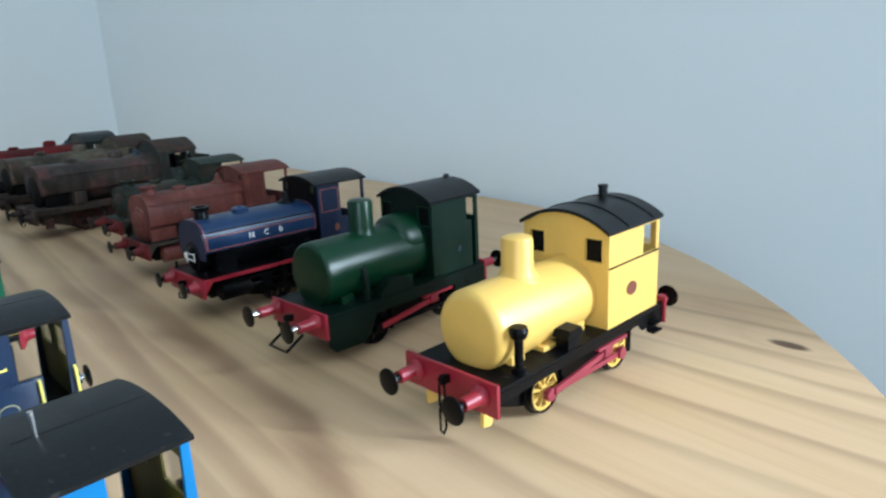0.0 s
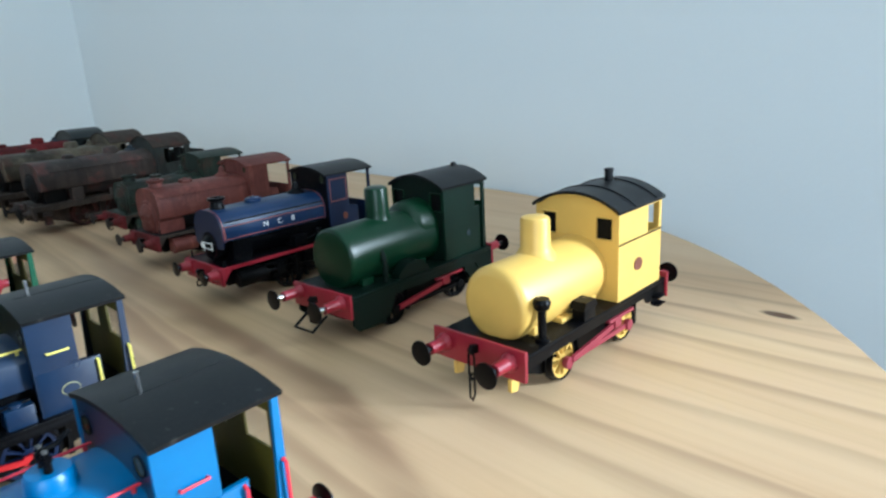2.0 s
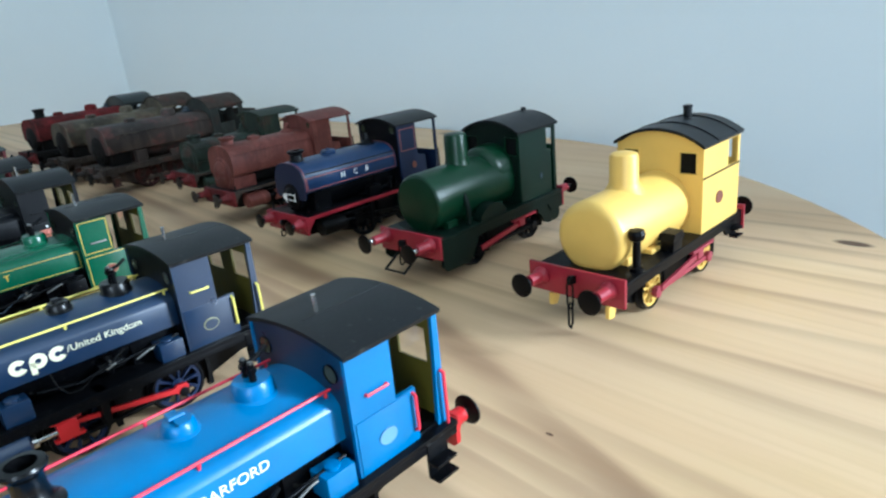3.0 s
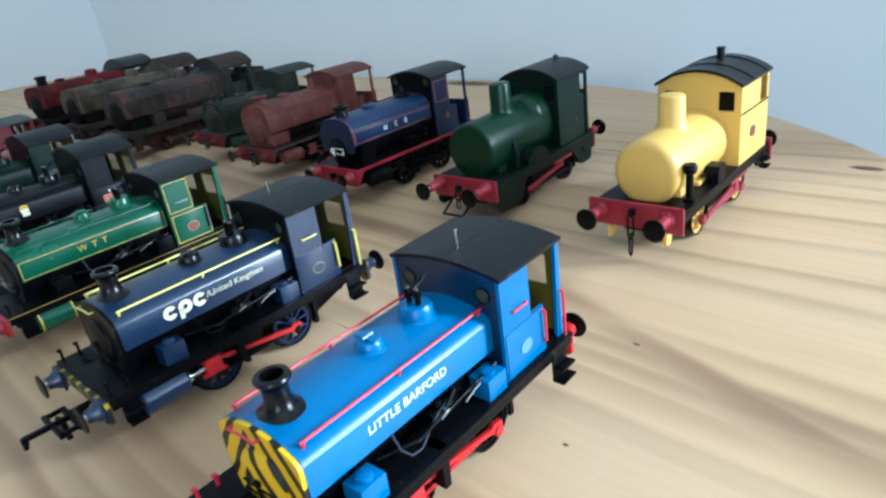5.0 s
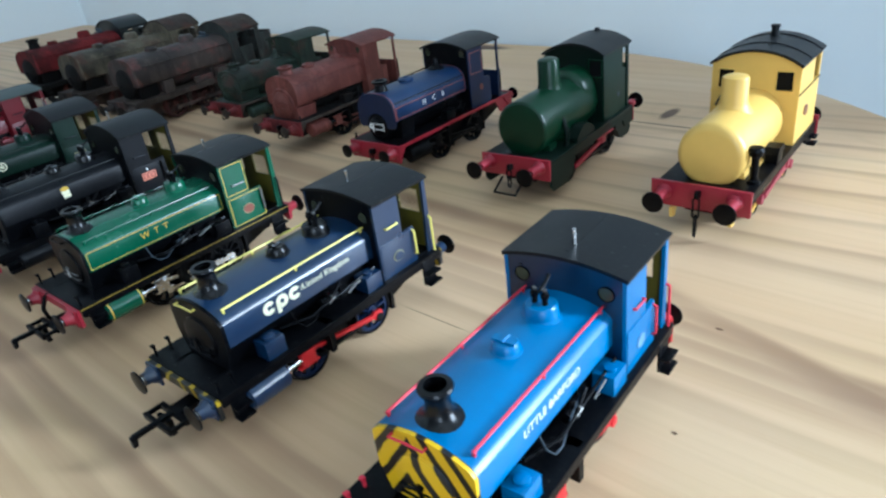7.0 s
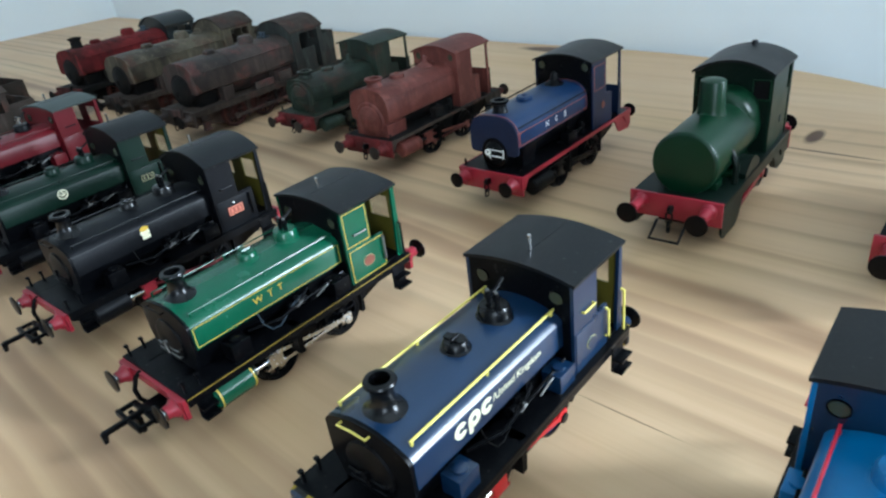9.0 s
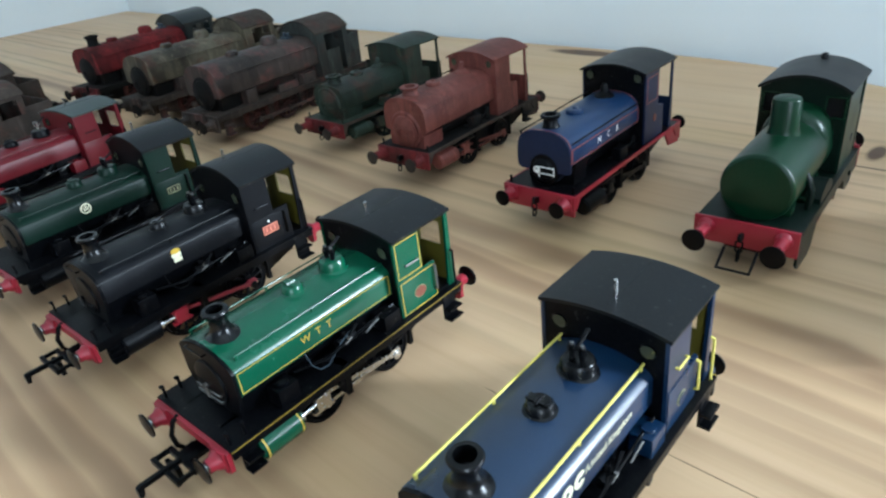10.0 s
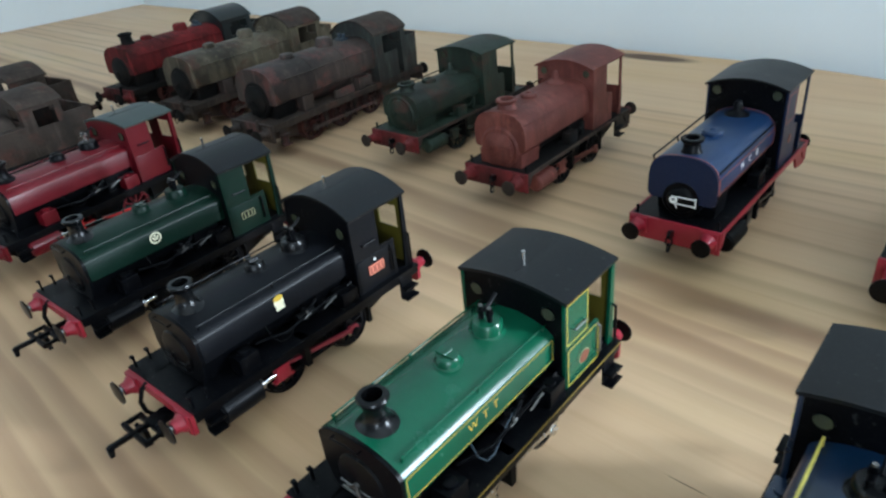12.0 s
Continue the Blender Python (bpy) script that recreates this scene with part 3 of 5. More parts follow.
def rods(parent, xc, xw, xl, z, y, cyl_mat, rod_mat, ram_mat, r_cyl=3.2, length=11.0, band=None, bar_mat=None, coupler=None):
    """Outside cylinder, crosshead and rods on both sides; xc: the cylinder's front."""
    for s in (-1, 1):
        cy = part("cylinder", bm_of(lambda b: lathe(b, [(0, 0), (r_cyl * 0.8, 0), (r_cyl * 0.9, 0.4), (r_cyl, 0.5), (r_cyl, length - 0.5), (r_cyl * 0.9, length - 0.4), (r_cyl * 0.8, length), (0, length)], (xc, s * y, z), "x", 24),
                                  lambda b: box(b, xc + 1, xc + length - 1, s * (y - 4.5), s * (y - 0.5), z - 1.5, z + 3.5)), cyl_mat, parent, bevel=0)
        if band:
            for xx in (xc + 0.9, xc + length - 0.9):
                part("band", bm_of(lambda b: lathe(b, [(r_cyl - 0.1, -0.18), (r_cyl + 0.07, -0.18), (r_cyl + 0.07, 0.18), (r_cyl - 0.1, 0.18)], (xx, s * y, z), "x", 24)), band, cy, "", 0)
        part("piston_rod", bm_of(lambda b: rod(b, (xc + length, s * y, z), (xc + length + 6, s * y, z), 0.65), lambda b: rod(b, (xc + length, s * y, z), (xc + length + 1.2, s * y, z), 1.3)), ram_mat, parent, "bright steel piston rod", 0)
        part("crosshead", bm_of(lambda b: box(b, xc + length + 5, xc + length + 9, s * (y - 1.0), s * (y + 0.9), z - 1.9, z + 1.9), lambda b: box(b, xc + length + 4, xc + length + 10, s * (y - 0.8), s * (y + 0.6), z + 1.9, z + 2.6),
                                  lambda b: box(b, xc + length + 4, xc + length + 10, s * (y - 0.8), s * (y + 0.6), z - 2.6, z - 1.9)), rod_mat, parent)
        part("slide_bar", bm_of(lambda b: box(b, xc + length, xc + length + 15, s * (y - 0.7), s * (y + 0.5), z + 2.6, z + 3.3)), ram_mat if ram_mat is not M["steel"] else M["gunmetal"], parent)
        part("guide_bracket", bm_of(lambda b: slab(b, [(xc + length + 14, 16), (xc + length + 16, 16), (xc + length + 15.5, z - 3.5), (xc + length + 14, z - 3.5)], s * (y - 3), s * (y + 0.8), "xz")), M["chassis"], parent)
        x0 = xc + length + 8
        part("connecting_rod", bm_of(lambda b: slab(b, [(x0, z - 0.5), (xl - 2.2, 6.4), (xl - 1.4, 5.8), (xl + 1.0, 6.0), (xl + 1.4, 7.0), (xl + 1.0, 8.0), (xl - 1.4, 8.2), (xl - 2.2, 7.6), (x0, z + 0.5)], s * (y - 2.0), s * (y - 1.2), "xz")), bar_mat or rod_mat, parent, bevel=0.06)
        part("coupling_rod", bm_of(lambda b: box(b, xw, xl, s * (y - 3.2), s * (y - 2.4), 5.4, 6.4), lambda b: rod(b, (xw, s * (y - 3.3), 5.9), (xw, s * (y - 2.1), 5.9), 1.2), lambda b: rod(b, (xl, s * (y - 3.3), 5.9), (xl, s * (y - 0.9), 5.9), 1.25)), coupler or rod_mat, parent)


def chassis(parent, x0, x1, wheels, r, spoke, tyre, mat, spokes=10, top=16.0):
    bm = bmesh.new()
    for s in (-1, 1):
        slab(bm, [(x0, top), (x0, 9), (wheels[0] - 6, 3.5), (wheels[-1] + 6, 3.5), (x1, 9), (x1, top)], s * 6.2, s * 7.2, "xz")
    box(bm, x0 + 2, x1 - 2, -6.2, 6.2, 7, top - 1)
    part("frame", bm, mat, parent)
    for x in wheels:
        for s in (-1, 1):
            wheel(parent, x, s * 8.0, r, r / 1.08, spoke, tyre, spokes)
        part("axle", bm_of(lambda b: rod(b, (x, -8, r), (x, 8, r), 1.2)), M["gunmetal"], parent, "", 0)
        for s in (-1, 1):
            part("brake_shoe", bm_of(lambda b: slab(b, [(x + r + 0.6, 13), (x + r + 1.8, 13), (x + r + 1.6, 3.2), (x + r + 0.3, 3.2), (x + r + 0.8, r)], s * 7.9, s * 9.6, "xz")), mat, parent)


def step(parent, x, y, s, ztop, zlow, mat, w=5.0):
    bm = bmesh.new()
    box(bm, x - w / 2, x + w / 2, s * (y - 0.5), s * y, zlow, ztop)
    for z in (zlow, (zlow + ztop) / 2 - 0.4):
        box(bm, x - w / 2, x + w / 2, s * (y - 0.5), s * (y + 2.2), z, z + 0.6)
    part("step", bm, mat, parent)


def tank_section(hw, z0, zf, zt):
    """Outline (y, z) of a saddle tank: upright sides, a fold, rolled shoulders and a low arched top."""
    r = 3.5
    left = [(-hw, z0), (-hw, zf)]
    for k in range(1, 11):
        w = math.radians(65 - 40 * k / 10)
        left.append((-hw + r * (math.sin(math.radians(65)) - math.sin(w)), zf + r * (math.cos(w) - math.cos(math.radians(65)))))
    top = arc(-left[-1][0], left[-1][1], zt, 10)
    return left[:-1] + top + [(-y, z) for y, z in left[-2::-1]]


def round_section(hw, z0, zt, power=2.7, low=0.34):
    """Outline (y, z) of a tank whose sides roll over into its top in one curve."""
    zm = z0 + (zt - z0) * low
    pts = [(-hw + 1.6, z0), (-hw + 0.4, z0 + 0.6), (-hw, z0 + 1.8)]
    for k in range(25):
        a = math.pi - math.pi * k / 24
        c, n = math.cos(a), math.sin(a)
        pts.append((hw * math.copysign(abs(c) ** (2 / power), c), zm + (zt - zm) * abs(n) ** (2 / power)))
    return pts + [(hw, z0 + 1.8), (hw - 0.4, z0 + 0.6), (hw - 1.6, z0)]


def oval(bm, x, y, z, rx, rz, depth=0.25, seg=22):
    slab(bm, [(x + rx * math.cos(2 * math.pi * k / seg), z + rz * math.sin(2 * math.pi * k / seg)) for k in range(seg)], y - depth, y, "xz")


def outline_strip(bm, pts, w, y, proud=0.06):
    """A thin painted line round a polygon (x, z) on the side at y."""
    for (ax, az), (bx, bz) in zip(pts, pts[1:] + pts[:1]):
        d = Vector((bx - ax, bz - az)).normalized() * w / 2
        n = Vector((-d.y, d.x))
        a, b = Vector((ax, az)) - d, Vector((bx, bz)) + d
        slab(bm, [tuple(a + n), tuple(b + n), tuple(b - n), tuple(a - n)], y - proud, y + 0.02, "xz")


def whistle(parent, x, z, mat=None):
    part("whistle", bm_of(lambda b: rod(b, (x, 0, z - 0.6), (x, 0, z + 4.2), 0.42, None, 10)), mat or M["steel"], parent, "bright metal whistle", 0)


def bars_plate(parent, x, y, z, w, h, plate_mat, bar_mat, slope=0.0, n=3):
    p = part("number_plate", bm_of(lambda b: box(b, x - w / 2, x + w / 2, y - 0.3, y, z - h / 2, z + h / 2)), plate_mat, parent)
    part("plate_border", bm_of(lambda b: outline_strip(b, [(x - w / 2 + 0.25, z - h / 2 + 0.25), (x + w / 2 - 0.25, z - h / 2 + 0.25), (x + w / 2 - 0.25, z + h / 2 - 0.25), (x - w / 2 + 0.25, z + h / 2 - 0.25)], 0.22, y - 0.3)), bar_mat, p, "", 0)
    for k in range(n):
        xx = x + (k - (n - 1) / 2) * w / (n + 0.8)
        part("bar", bm_of(lambda b: box(b, xx - w * 0.035, xx + w * 0.035, y - 0.38, y - 0.28, z - h * 0.22, z + h * 0.22)), bar_mat, p, "", 0)


# ---- the six four-wheeled saddle tanks of one pattern ----
def works_saddle_tank(x, y, yaw, label, body, beam, roof_rise=1.9, dome=None, rail=None, cab=None, cyl=None, rod_mat=None, line=None, tool=None, front=None, panel="cut", step_mat=None, inside=None, handle=None, beam_front=None, roof=None, valves=None, length=1.0, height=0.96, bar=None, coupler=None):
    root = thing("model_locomotive", x, y, yaw, label, size=(length, 1, height))
    dome, cab, cyl, rod_mat, front = dome or M["gloss"], cab or body, cyl or body, rod_mat or M["rod_red"], front or M["black"]
    tool = tool or M["black"]
    inside, handle = inside or M["olive"], handle or M["dull_steel"]
    # running plate, beams and buffers
    fp = bmesh.new()
    box(fp, -37.6, 36.6, -15.0, 15.0, 15.0, 16.0)
    part("running_plate", fp, M["black"], root)
    for s in (-1, 1):
        part("valance", bm_of(lambda b: box(b, -37.4, 36.4, s * 14.2, s * 14.8, 13.2, 15.0)), M["black"], root)
        if line:
            part("lining", bm_of(lambda b: box(b, -37.6, 36.6, s * 14.98, s * 15.06, 15.48, 15.72)), M["gold_dim"], root, "thin yellow line along the edge", 0)
    for end in (-1, 1):
        bx = -37.6 if end < 0 else 36.4
        part("buffer_beam", bm_of(lambda b: slab(b, [(-14.5, 15.6), (14.5, 15.6), (14.5, 10.4), (13.6, 9.6), (12.2, 9.6), (8.6, 13.2), (-8.6, 13.2), (-12.2, 9.6), (-13.6, 9.6), (-14.5, 10.4)], bx, bx + end * 1.0, "yz")), beam_front or beam, root, "painted buffer beam")
        buffers(root, bx + end * 1.0, 13.2, 4.6 if end < 0 else 6.0, end, beam, M["gunmetal"], M["steel"])
        hook_coupling(root, -36.4, end) if end < 0 else None
    lz = 18.4 if rail is M["pink_red"] else 19.4
    for s in (-1, 1):
        for xx in (-36.4, -32.6):
            part("lamp_iron", bm_of(lambda b: box(b, xx - 0.3, xx + 0.3, s * 12.6, s * 13.2, 16.0, lz), lambda b: box(b, xx - 0.7, xx + 0.3, s * 12.4, s * 13.4, lz - 0.4, lz + 0.1)), rail if rail is M["pink_red"] else M["black"], root)
    chassis(root, -35, 35, (-10.5, 12.0), 7.0, M["black"] if cyl in (M["grey"], M["wtt"]) else M["coal_shaded"] if cyl is M["cpc"] else cyl, M["gunmetal"], M["chassis"])
    rods(root, -31.5, -10.5, 12.0, 10.6, 13.4, cyl, rod_mat, M["steel"], band=line, bar_mat=bar, coupler=coupler)
    for s in (-1, 1):
        step(root, 31.0, 15.0, s, 15.0, 7.8, step_mat or M["black"])
        step(root, -33.5, 14.4, s, 15.0, 8.4, step_mat or M["black"], 4.0)
    # smokebox, boiler and what shows under the tank
    part("smokebox", bm_of(lambda b: slab(b, [(-7.8, 16.0), (7.8, 16.0), (8.4, 18.4), (9.9, 22.9), (-9.9, 22.9), (-8.4, 18.4)], -30.3, -21.5, "yz")), M["black"], root)
    part("boiler", bm_of(lambda b: lathe(b, [(0, 0), (8.4, 0), (8.4, 34), (0, 34)], (-22, 0, 22.4), "x", 24)), M["black"], root)
    part("firebox", bm_of(lambda b: box(b, 4, 16, -8.6, 8.6, 16.0, 24)), M["black"], root)
    for s in (-1, 1):
        bm = bmesh.new()
        pipe(bm, [(-16, s * 9, 19), (-8, s * 11.6, 18.6), (-2, s * 11.8, 20.0), (2, s * 11.4, 22.5)], 0.42)
        part("feed_pipe", bm, M["gunmetal"], root, "", 0)
        bm = bmesh.new()
        pipe(bm, [(-13, s * 10.4, 22.8), (-12.6, s * 11.6, 19.6), (-11.0, s * 12.2, 17.6), (-8.6, s * 12.2, 17.2), (-6.2, s * 11.8, 18.6), (-3, s * 11.4, 20.4), (1, s * 11, 21.4)], 0.2)
        part("feed_pipe", bm, M["grey"] if dome in (M["lb"], M["wtt"]) else M["chassis"], root, "", 0)
        part("injector", bm_of(lambda b: rod(b, (-4, s * 10.2, 19.2), (1.5, s * 10.2, 19.2), 1.3), lambda b: rod(b, (-1.5, s * 10.2, 17.4), (-1.5, s * 10.2, 22.0), 0.8), lambda b: box(b, -2.6, -0.4, s * 9.4, s * 11.4, 18.4, 20.2)), M["gunmetal"], root)
        part("reversing_rod", bm_of(lambda b: rod(b, (-9, s * 11.6, 18.6), (14, s * 11.6, 21.0), 0.35, None, 8)), M["gunmetal"], root, "", 0)
        part("sand_box", bm_of(lambda b: box(b, -23.6, -18.2, s * 9.4, s * 13.8, 16.0, 20.7)), tool, root, bevel=0.25)
        part("box_lid", bm_of(lambda b: lathe(b, [(0, 0), (1.5, 0), (1.5, 0.7), (0.9, 1.0), (0, 1.0)], (-21.0, s * 11.8, 20.7), "z", 14)), tool, root, "", 0)
        part("tool_box", bm_of(lambda b: box(b, 8.4, 14.0, s * 9.4, s * 14.0, 16.0, 20.6)), tool, root, bevel=0.25)
        part("tool_box_lid", bm_of(lambda b: lathe(b, [(0, 0), (1.3, 0), (1.3, 0.6), (0, 0.8)], (11.0, s * 12, 20.6), "z", 12)), tool, root, "", 0)
    # the saddle tank
    tank = part("saddle_tank", bm_of(lambda b: slab(b, tank_section(10.4, 22.8, 28.9, 32.5), -29.7, 15.4, "yz")), body, root, bevel=0)
    section = tank_section(10.3, 22.8, 28.8, 32.4)
    face = section[1:-1] + [(10.2, 21.8), (8.2, 16.1), (-8.2, 16.1), (-10.2, 21.8)]
    fr_ = part("front_plate", bm_of(lambda b: slab(b, face, -30.5, -29.6, "yz")), front, root, "", 0.15)
    door = part("smokebox_door", bm_of(lambda b: lathe(b, [(0, 0), (6.0, 0), (5.8, 0.5), (4.2, 1.0), (0, 1.3)], (-30.5, 0, 22.4), "-x", 28)), front if front is M["wasp"] else M["black"], root, "", 0)
    part("door_handle", bm_of(lambda b: rod(b, (-32.1, 0, 22.6), (-32.1, 2.6, 21.4), 0.32, None, 6), lambda b: rod(b, (-32.2, 0, 22.6), (-32.2, -0.6, 19.8), 0.32, None, 6), lambda b: rod(b, (-31.4, 0, 22.6), (-32.4, 0, 22.6), 0.7)), handle, door, "", 0)
    for z in (19.4, 21.2):
        part("hinge_strap", bm_of(lambda b: rod(b, (-31.7, -4.4, z), (-31.7, 4.6, z), 0.26, None, 6), lambda b: rod(b, (-31.7, -4.4, z), (-30.4, -4.4, z), 0.36, None, 6)), handle if front is not M["wasp"] else M["black"], door, "", 0)
    part("front_handrail", bm_of(lambda b: pipe(b, [(-30.3, -1.5, 31.0), (-31.5, -1.5, 31.0), (-31.5, 2, 31.1), (-31.5, 5.5, 30.7), (-30.3, 5.5, 30.7)], 0.26)), rail or M["black"], root, "", 0)
    part("chimney", bm_of(lambda b: lathe(b, [(0, -0.6), (4.1, -0.6), (4.1, 0.1), (3.5, 0.5), (2.8, 1.1), (2.35, 1.9), (2.1, 3.0), (2.1, 5.0), (2.4, 5.5), (2.85, 5.9), (3.0, 6.4), (2.8, 6.8), (1.9, 6.9), (1.7, 3.4), (0, 3.2)], (-24.9, 0, 32.1), "z", 30)), M["gloss"] if body is not M["crimson"] else M["black"], root, "flared black chimney", 0)
    filler = part("filler_cap", bm_of(lambda b: lathe(b, [(0, -0.4), (3.1, -0.4), (3.1, 0.1), (2.6, 0.4), (2.5, 1.6), (2.1, 2.1), (0, 2.2)], (-5.6, 0, 32.3), "z", 26), lambda b: box(b, -6.4, -4.8, -2.4, 2.4, 34.4, 34.8)), dome, root, "", 0)
    part("filler_handle", bm_of(lambda b: rod(b, (-6.8, 0, 34.9), (-4.4, 0, 34.9), 0.35, None, 8)), dome if dome is not M["gloss"] else M["gunmetal"], filler, "", 0)
    dm = part("dome", bm_of(lambda b: lathe(b, [(0, -0.6), (4.1, -0.6), (4.1, -0.1), (3.4, 0.4), (3.3, 2.3), (2.9, 2.9), (0, 3.0)], (6.8, 0, 32.2), "z", 26)), dome, root, "", 0)
    for dy in (-1.1, 1.1):
        part("safety_valve", bm_of(lambda b: rod(b, (6.6, dy, 35.0), (6.6, dy, 38.2), 0.6, None, 10), lambda b: rod(b, (6.6, dy, 36.8), (6.6, dy, 37.4), 0.85, None, 10)), valves or M["black"], dm, "", 0)
        part("valve_top", bm_of(lambda b: rod(b, (6.6, dy, 38.1), (6.6, dy, 38.6), 0.42, None, 10)), M["dull_steel"], dm, "", 0)
    part("valve_lever", bm_of(lambda b: pipe(b, [(5.6, 0, 37.8), (8.6, 0, 38.4), (10.4, 0, 39.6)], 0.4)), M["black"], dm, "", 0)
    for s in (-1, 1):
        bm = bmesh.new()
        rod(bm, (-28.2, s * 8.6, 31.7), (15.2, s * 8.6, 31.7), 0.28 if rail else 0.2, None, 8)
        for xx in (-27.8, -7.4, 14.2):
            rod(bm, (xx, s * 8.5, 30.5), (xx, s * 8.6, 31.7), 0.3, 0.36, 8)
        part("tank_handrail", bm, rail or body, root, "", 0)
    # cab
    ze = 39.0 + (0.6 if roof_rise > 3 else 0.0)
    zc = ze + roof_rise
    cf = bmesh.new()
    slab(cf, [(-12.5, 16.0)] + [(yy, zz - 0.5) for yy, zz in arc(12.5, ze, zc, 12)] + [(12.5, 16.0)], 15.4, 16.2, "yz")
    # light-blue engine: front takes the navy paint, standing in for its shade
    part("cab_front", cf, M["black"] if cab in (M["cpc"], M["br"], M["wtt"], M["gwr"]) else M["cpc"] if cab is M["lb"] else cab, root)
    for s in (-1, 1):
        spec = part("spectacle", bm_of(lambda b: lathe(b, [(1.5, -0.1), (1.75, -0.1), (1.75, 0.25), (1.5, 0.25), (1.5, -0.1)], (15.4, s * 9.2, 34.6), "-x", 20)), M["black"], root, "round front window", 0)
        part("pane", bm_of(lambda b: lathe(b, [(0, 0), (1.55, 0), (1.55, 0.12), (0, 0.12)], (15.4, s * 9.2, 34.6), "-x", 20)), M["dark_glass"], spec, "", 0)
        pts = [(15.2, 16.0), (28.4, 16.0), (28.8, 26.6), (24.4, 26.6), (24.4, ze), (15.2, ze)] if panel == "cut" else [(15.2, 16.0), (30.0, 16.0), (30.0, 27.4), (24.6, 27.4), (24.6, ze), (15.2, ze)]
        part("cab_side", bm_of(lambda b: slab(b, pts, s * 12.5, s * 13.3, "xz")), cab, root)
        low = 28.6 if panel == "cut" else 29.8
        part("cab_panel", bm_of(lambda b: box(b, 15.6, low, s * 13.28, s * 13.52, 16.2, 26.4)), cab, root)
        part("rear_post", bm_of(lambda b: slab(b, [(33.4, 16.0), (35.6, 16.0), (35.6, ze), (34.4, ze), (34.0, 28)], s * 12.5, s * 13.3, "xz")), cab, root)
        part("cab_handrail", bm_of(lambda b: pipe(b, [(27.9, s * 13.4, 26.0), (27.9, s * 14.2, 25.6), (27.9, s * 14.2, 18.8), (27.9, s * 13.4, 18.4)], 0.34)), rail or handle, root, "", 0)
        part("post_handrail", bm_of(lambda b: pipe(b, [(35.0, s * 13.4, 27.0), (35.0, s * 14.2, 26.6), (35.0, s * 14.2, 15.2)], 0.34)), rail or M["black"], root, "", 0)
        part("grab_handle", bm_of(lambda b: pipe(b, [(18.4, s * 13.3, 30.6), (18.4, s * 13.9, 30.6), (22.6, s * 13.9, 30.6), (22.6, s * 13.3, 30.6)], 0.28)), rail or handle, root, "", 0)
        if line:
            for box_pts in ([(15.9, 27.4), (24.0, 27.4), (24.0, 37.6), (15.9, 37.6)], [(15.9, 16.5), (28.3, 16.5), (28.3, 26.1), (15.9, 26.1)]):
                if s < 0:
                    part("panel_lining", bm_of(lambda b: outline_strip(b, box_pts, 0.2, -13.52 if box_pts[0][1] < 20 else -13.3)), line, root, "thin yellow lining", 0)
    us = [-12.5, -10.4, -6.0, -3.0, 3.0, 6.0, 10.4, 12.5]
    part("cab_rear", bm_of(lambda b: grid_plate(b, us, [16.0, 27.5, 34.6, ze], [(1, 1), (2, 1), (4, 1), (5, 1)], 35.0, 35.6, "yz", arc_at(12.5, ze, zc, 0.5))), inside, root, "", 0)
    for w0 in (-10.4, 3.0):
        part("rear_pane", bm_of(lambda b: box(b, 35.2, 35.45, w0 - 0.1, w0 + 7.5, 27.4, 34.7)), M["glass"], root, "clear plastic window pane", 0)
    if body in (M["wtt"], M["br"], M["gwr"]):
        part("vacuum_pipe", bm_of(lambda b: pipe(b, [(-37.8, 5.4, 15.6), (-39.4, 5.6, 14.6), (-40.6, 5.8, 11.4), (-40.4, 5.4, 8.4), (-39.2, 4.4, 7.0), (-37.6, 3.8, 7.6)], 0.6)), M["chassis"], root, "drooping black hose", 0)
    part("lever", bm_of(lambda b: pipe(b, [(3.4, -12.4, 19.0), (6.4, -12.5, 20.2), (7.8, -12.5, 20.4)], 0.26)), M["dull_steel"], root, "small bright lever", 0)
    part("valve_body", bm_of(lambda b: rod(b, (-2.8, -11.7, 19.4), (-0.6, -11.9, 20.0), 0.55, 0.4, 10), lambda b: rod(b, (-1.8, -11.8, 19.7), (-1.8, -12.2, 21.2), 0.3, None, 8)), M["dull_steel"], root, "small bright valve", 0)
    part("cab_floor", bm_of(lambda b: box(b, 15.8, 35.0, -13.0, 13.0, 16.0, 16.6)), M["black"], root)
    part("backhead", bm_of(lambda b: slab(b, arc(7.5, 22, 31, 12) + [(7.5, 16.6), (-7.5, 16.6)], 15.8, 19.0, "yz")), M["black"], root)
    part("roof", bm_of(lambda b: vault(b, 15.0, 36.2, 13.8, ze, zc, 0.8)), roof or M["roof"], root, "arched cab roof", 0.1)
    part("roof_seam", bm_of(lambda b: box(b, 17.6, 36.0, -0.2, 0.2, zc - 0.2, zc + 0.1)), M["roof"], root, "", 0)
    whistle(root, 20.6, zc - 0.5)
    return root


SIDE = -10.42
lb = works_saddle_tank(-10.3, 106.0, 3.9, "bright light-blue model saddle-tank engine with wasp-striped front", M["lb"], M["rod_red"], dome=M["lb"], rail=M["pink_red"], cyl=M["grey"], tool=M["lb"], front=M["wasp"], rod_mat=M["rod_red"], handle=M["gunmetal"])
lettering("lettering", "LITTLE BARFORD", 2.5, M["white"], lb, on_side(-7.8, SIDE, 26.6), "small white capital letters")
part("works_plate", bm_of(lambda b: oval(b, 21.6, -13.52, 21.0, 1.9, 1.5)), M["plate_blue"], lb, "pale oval works plate", 0)

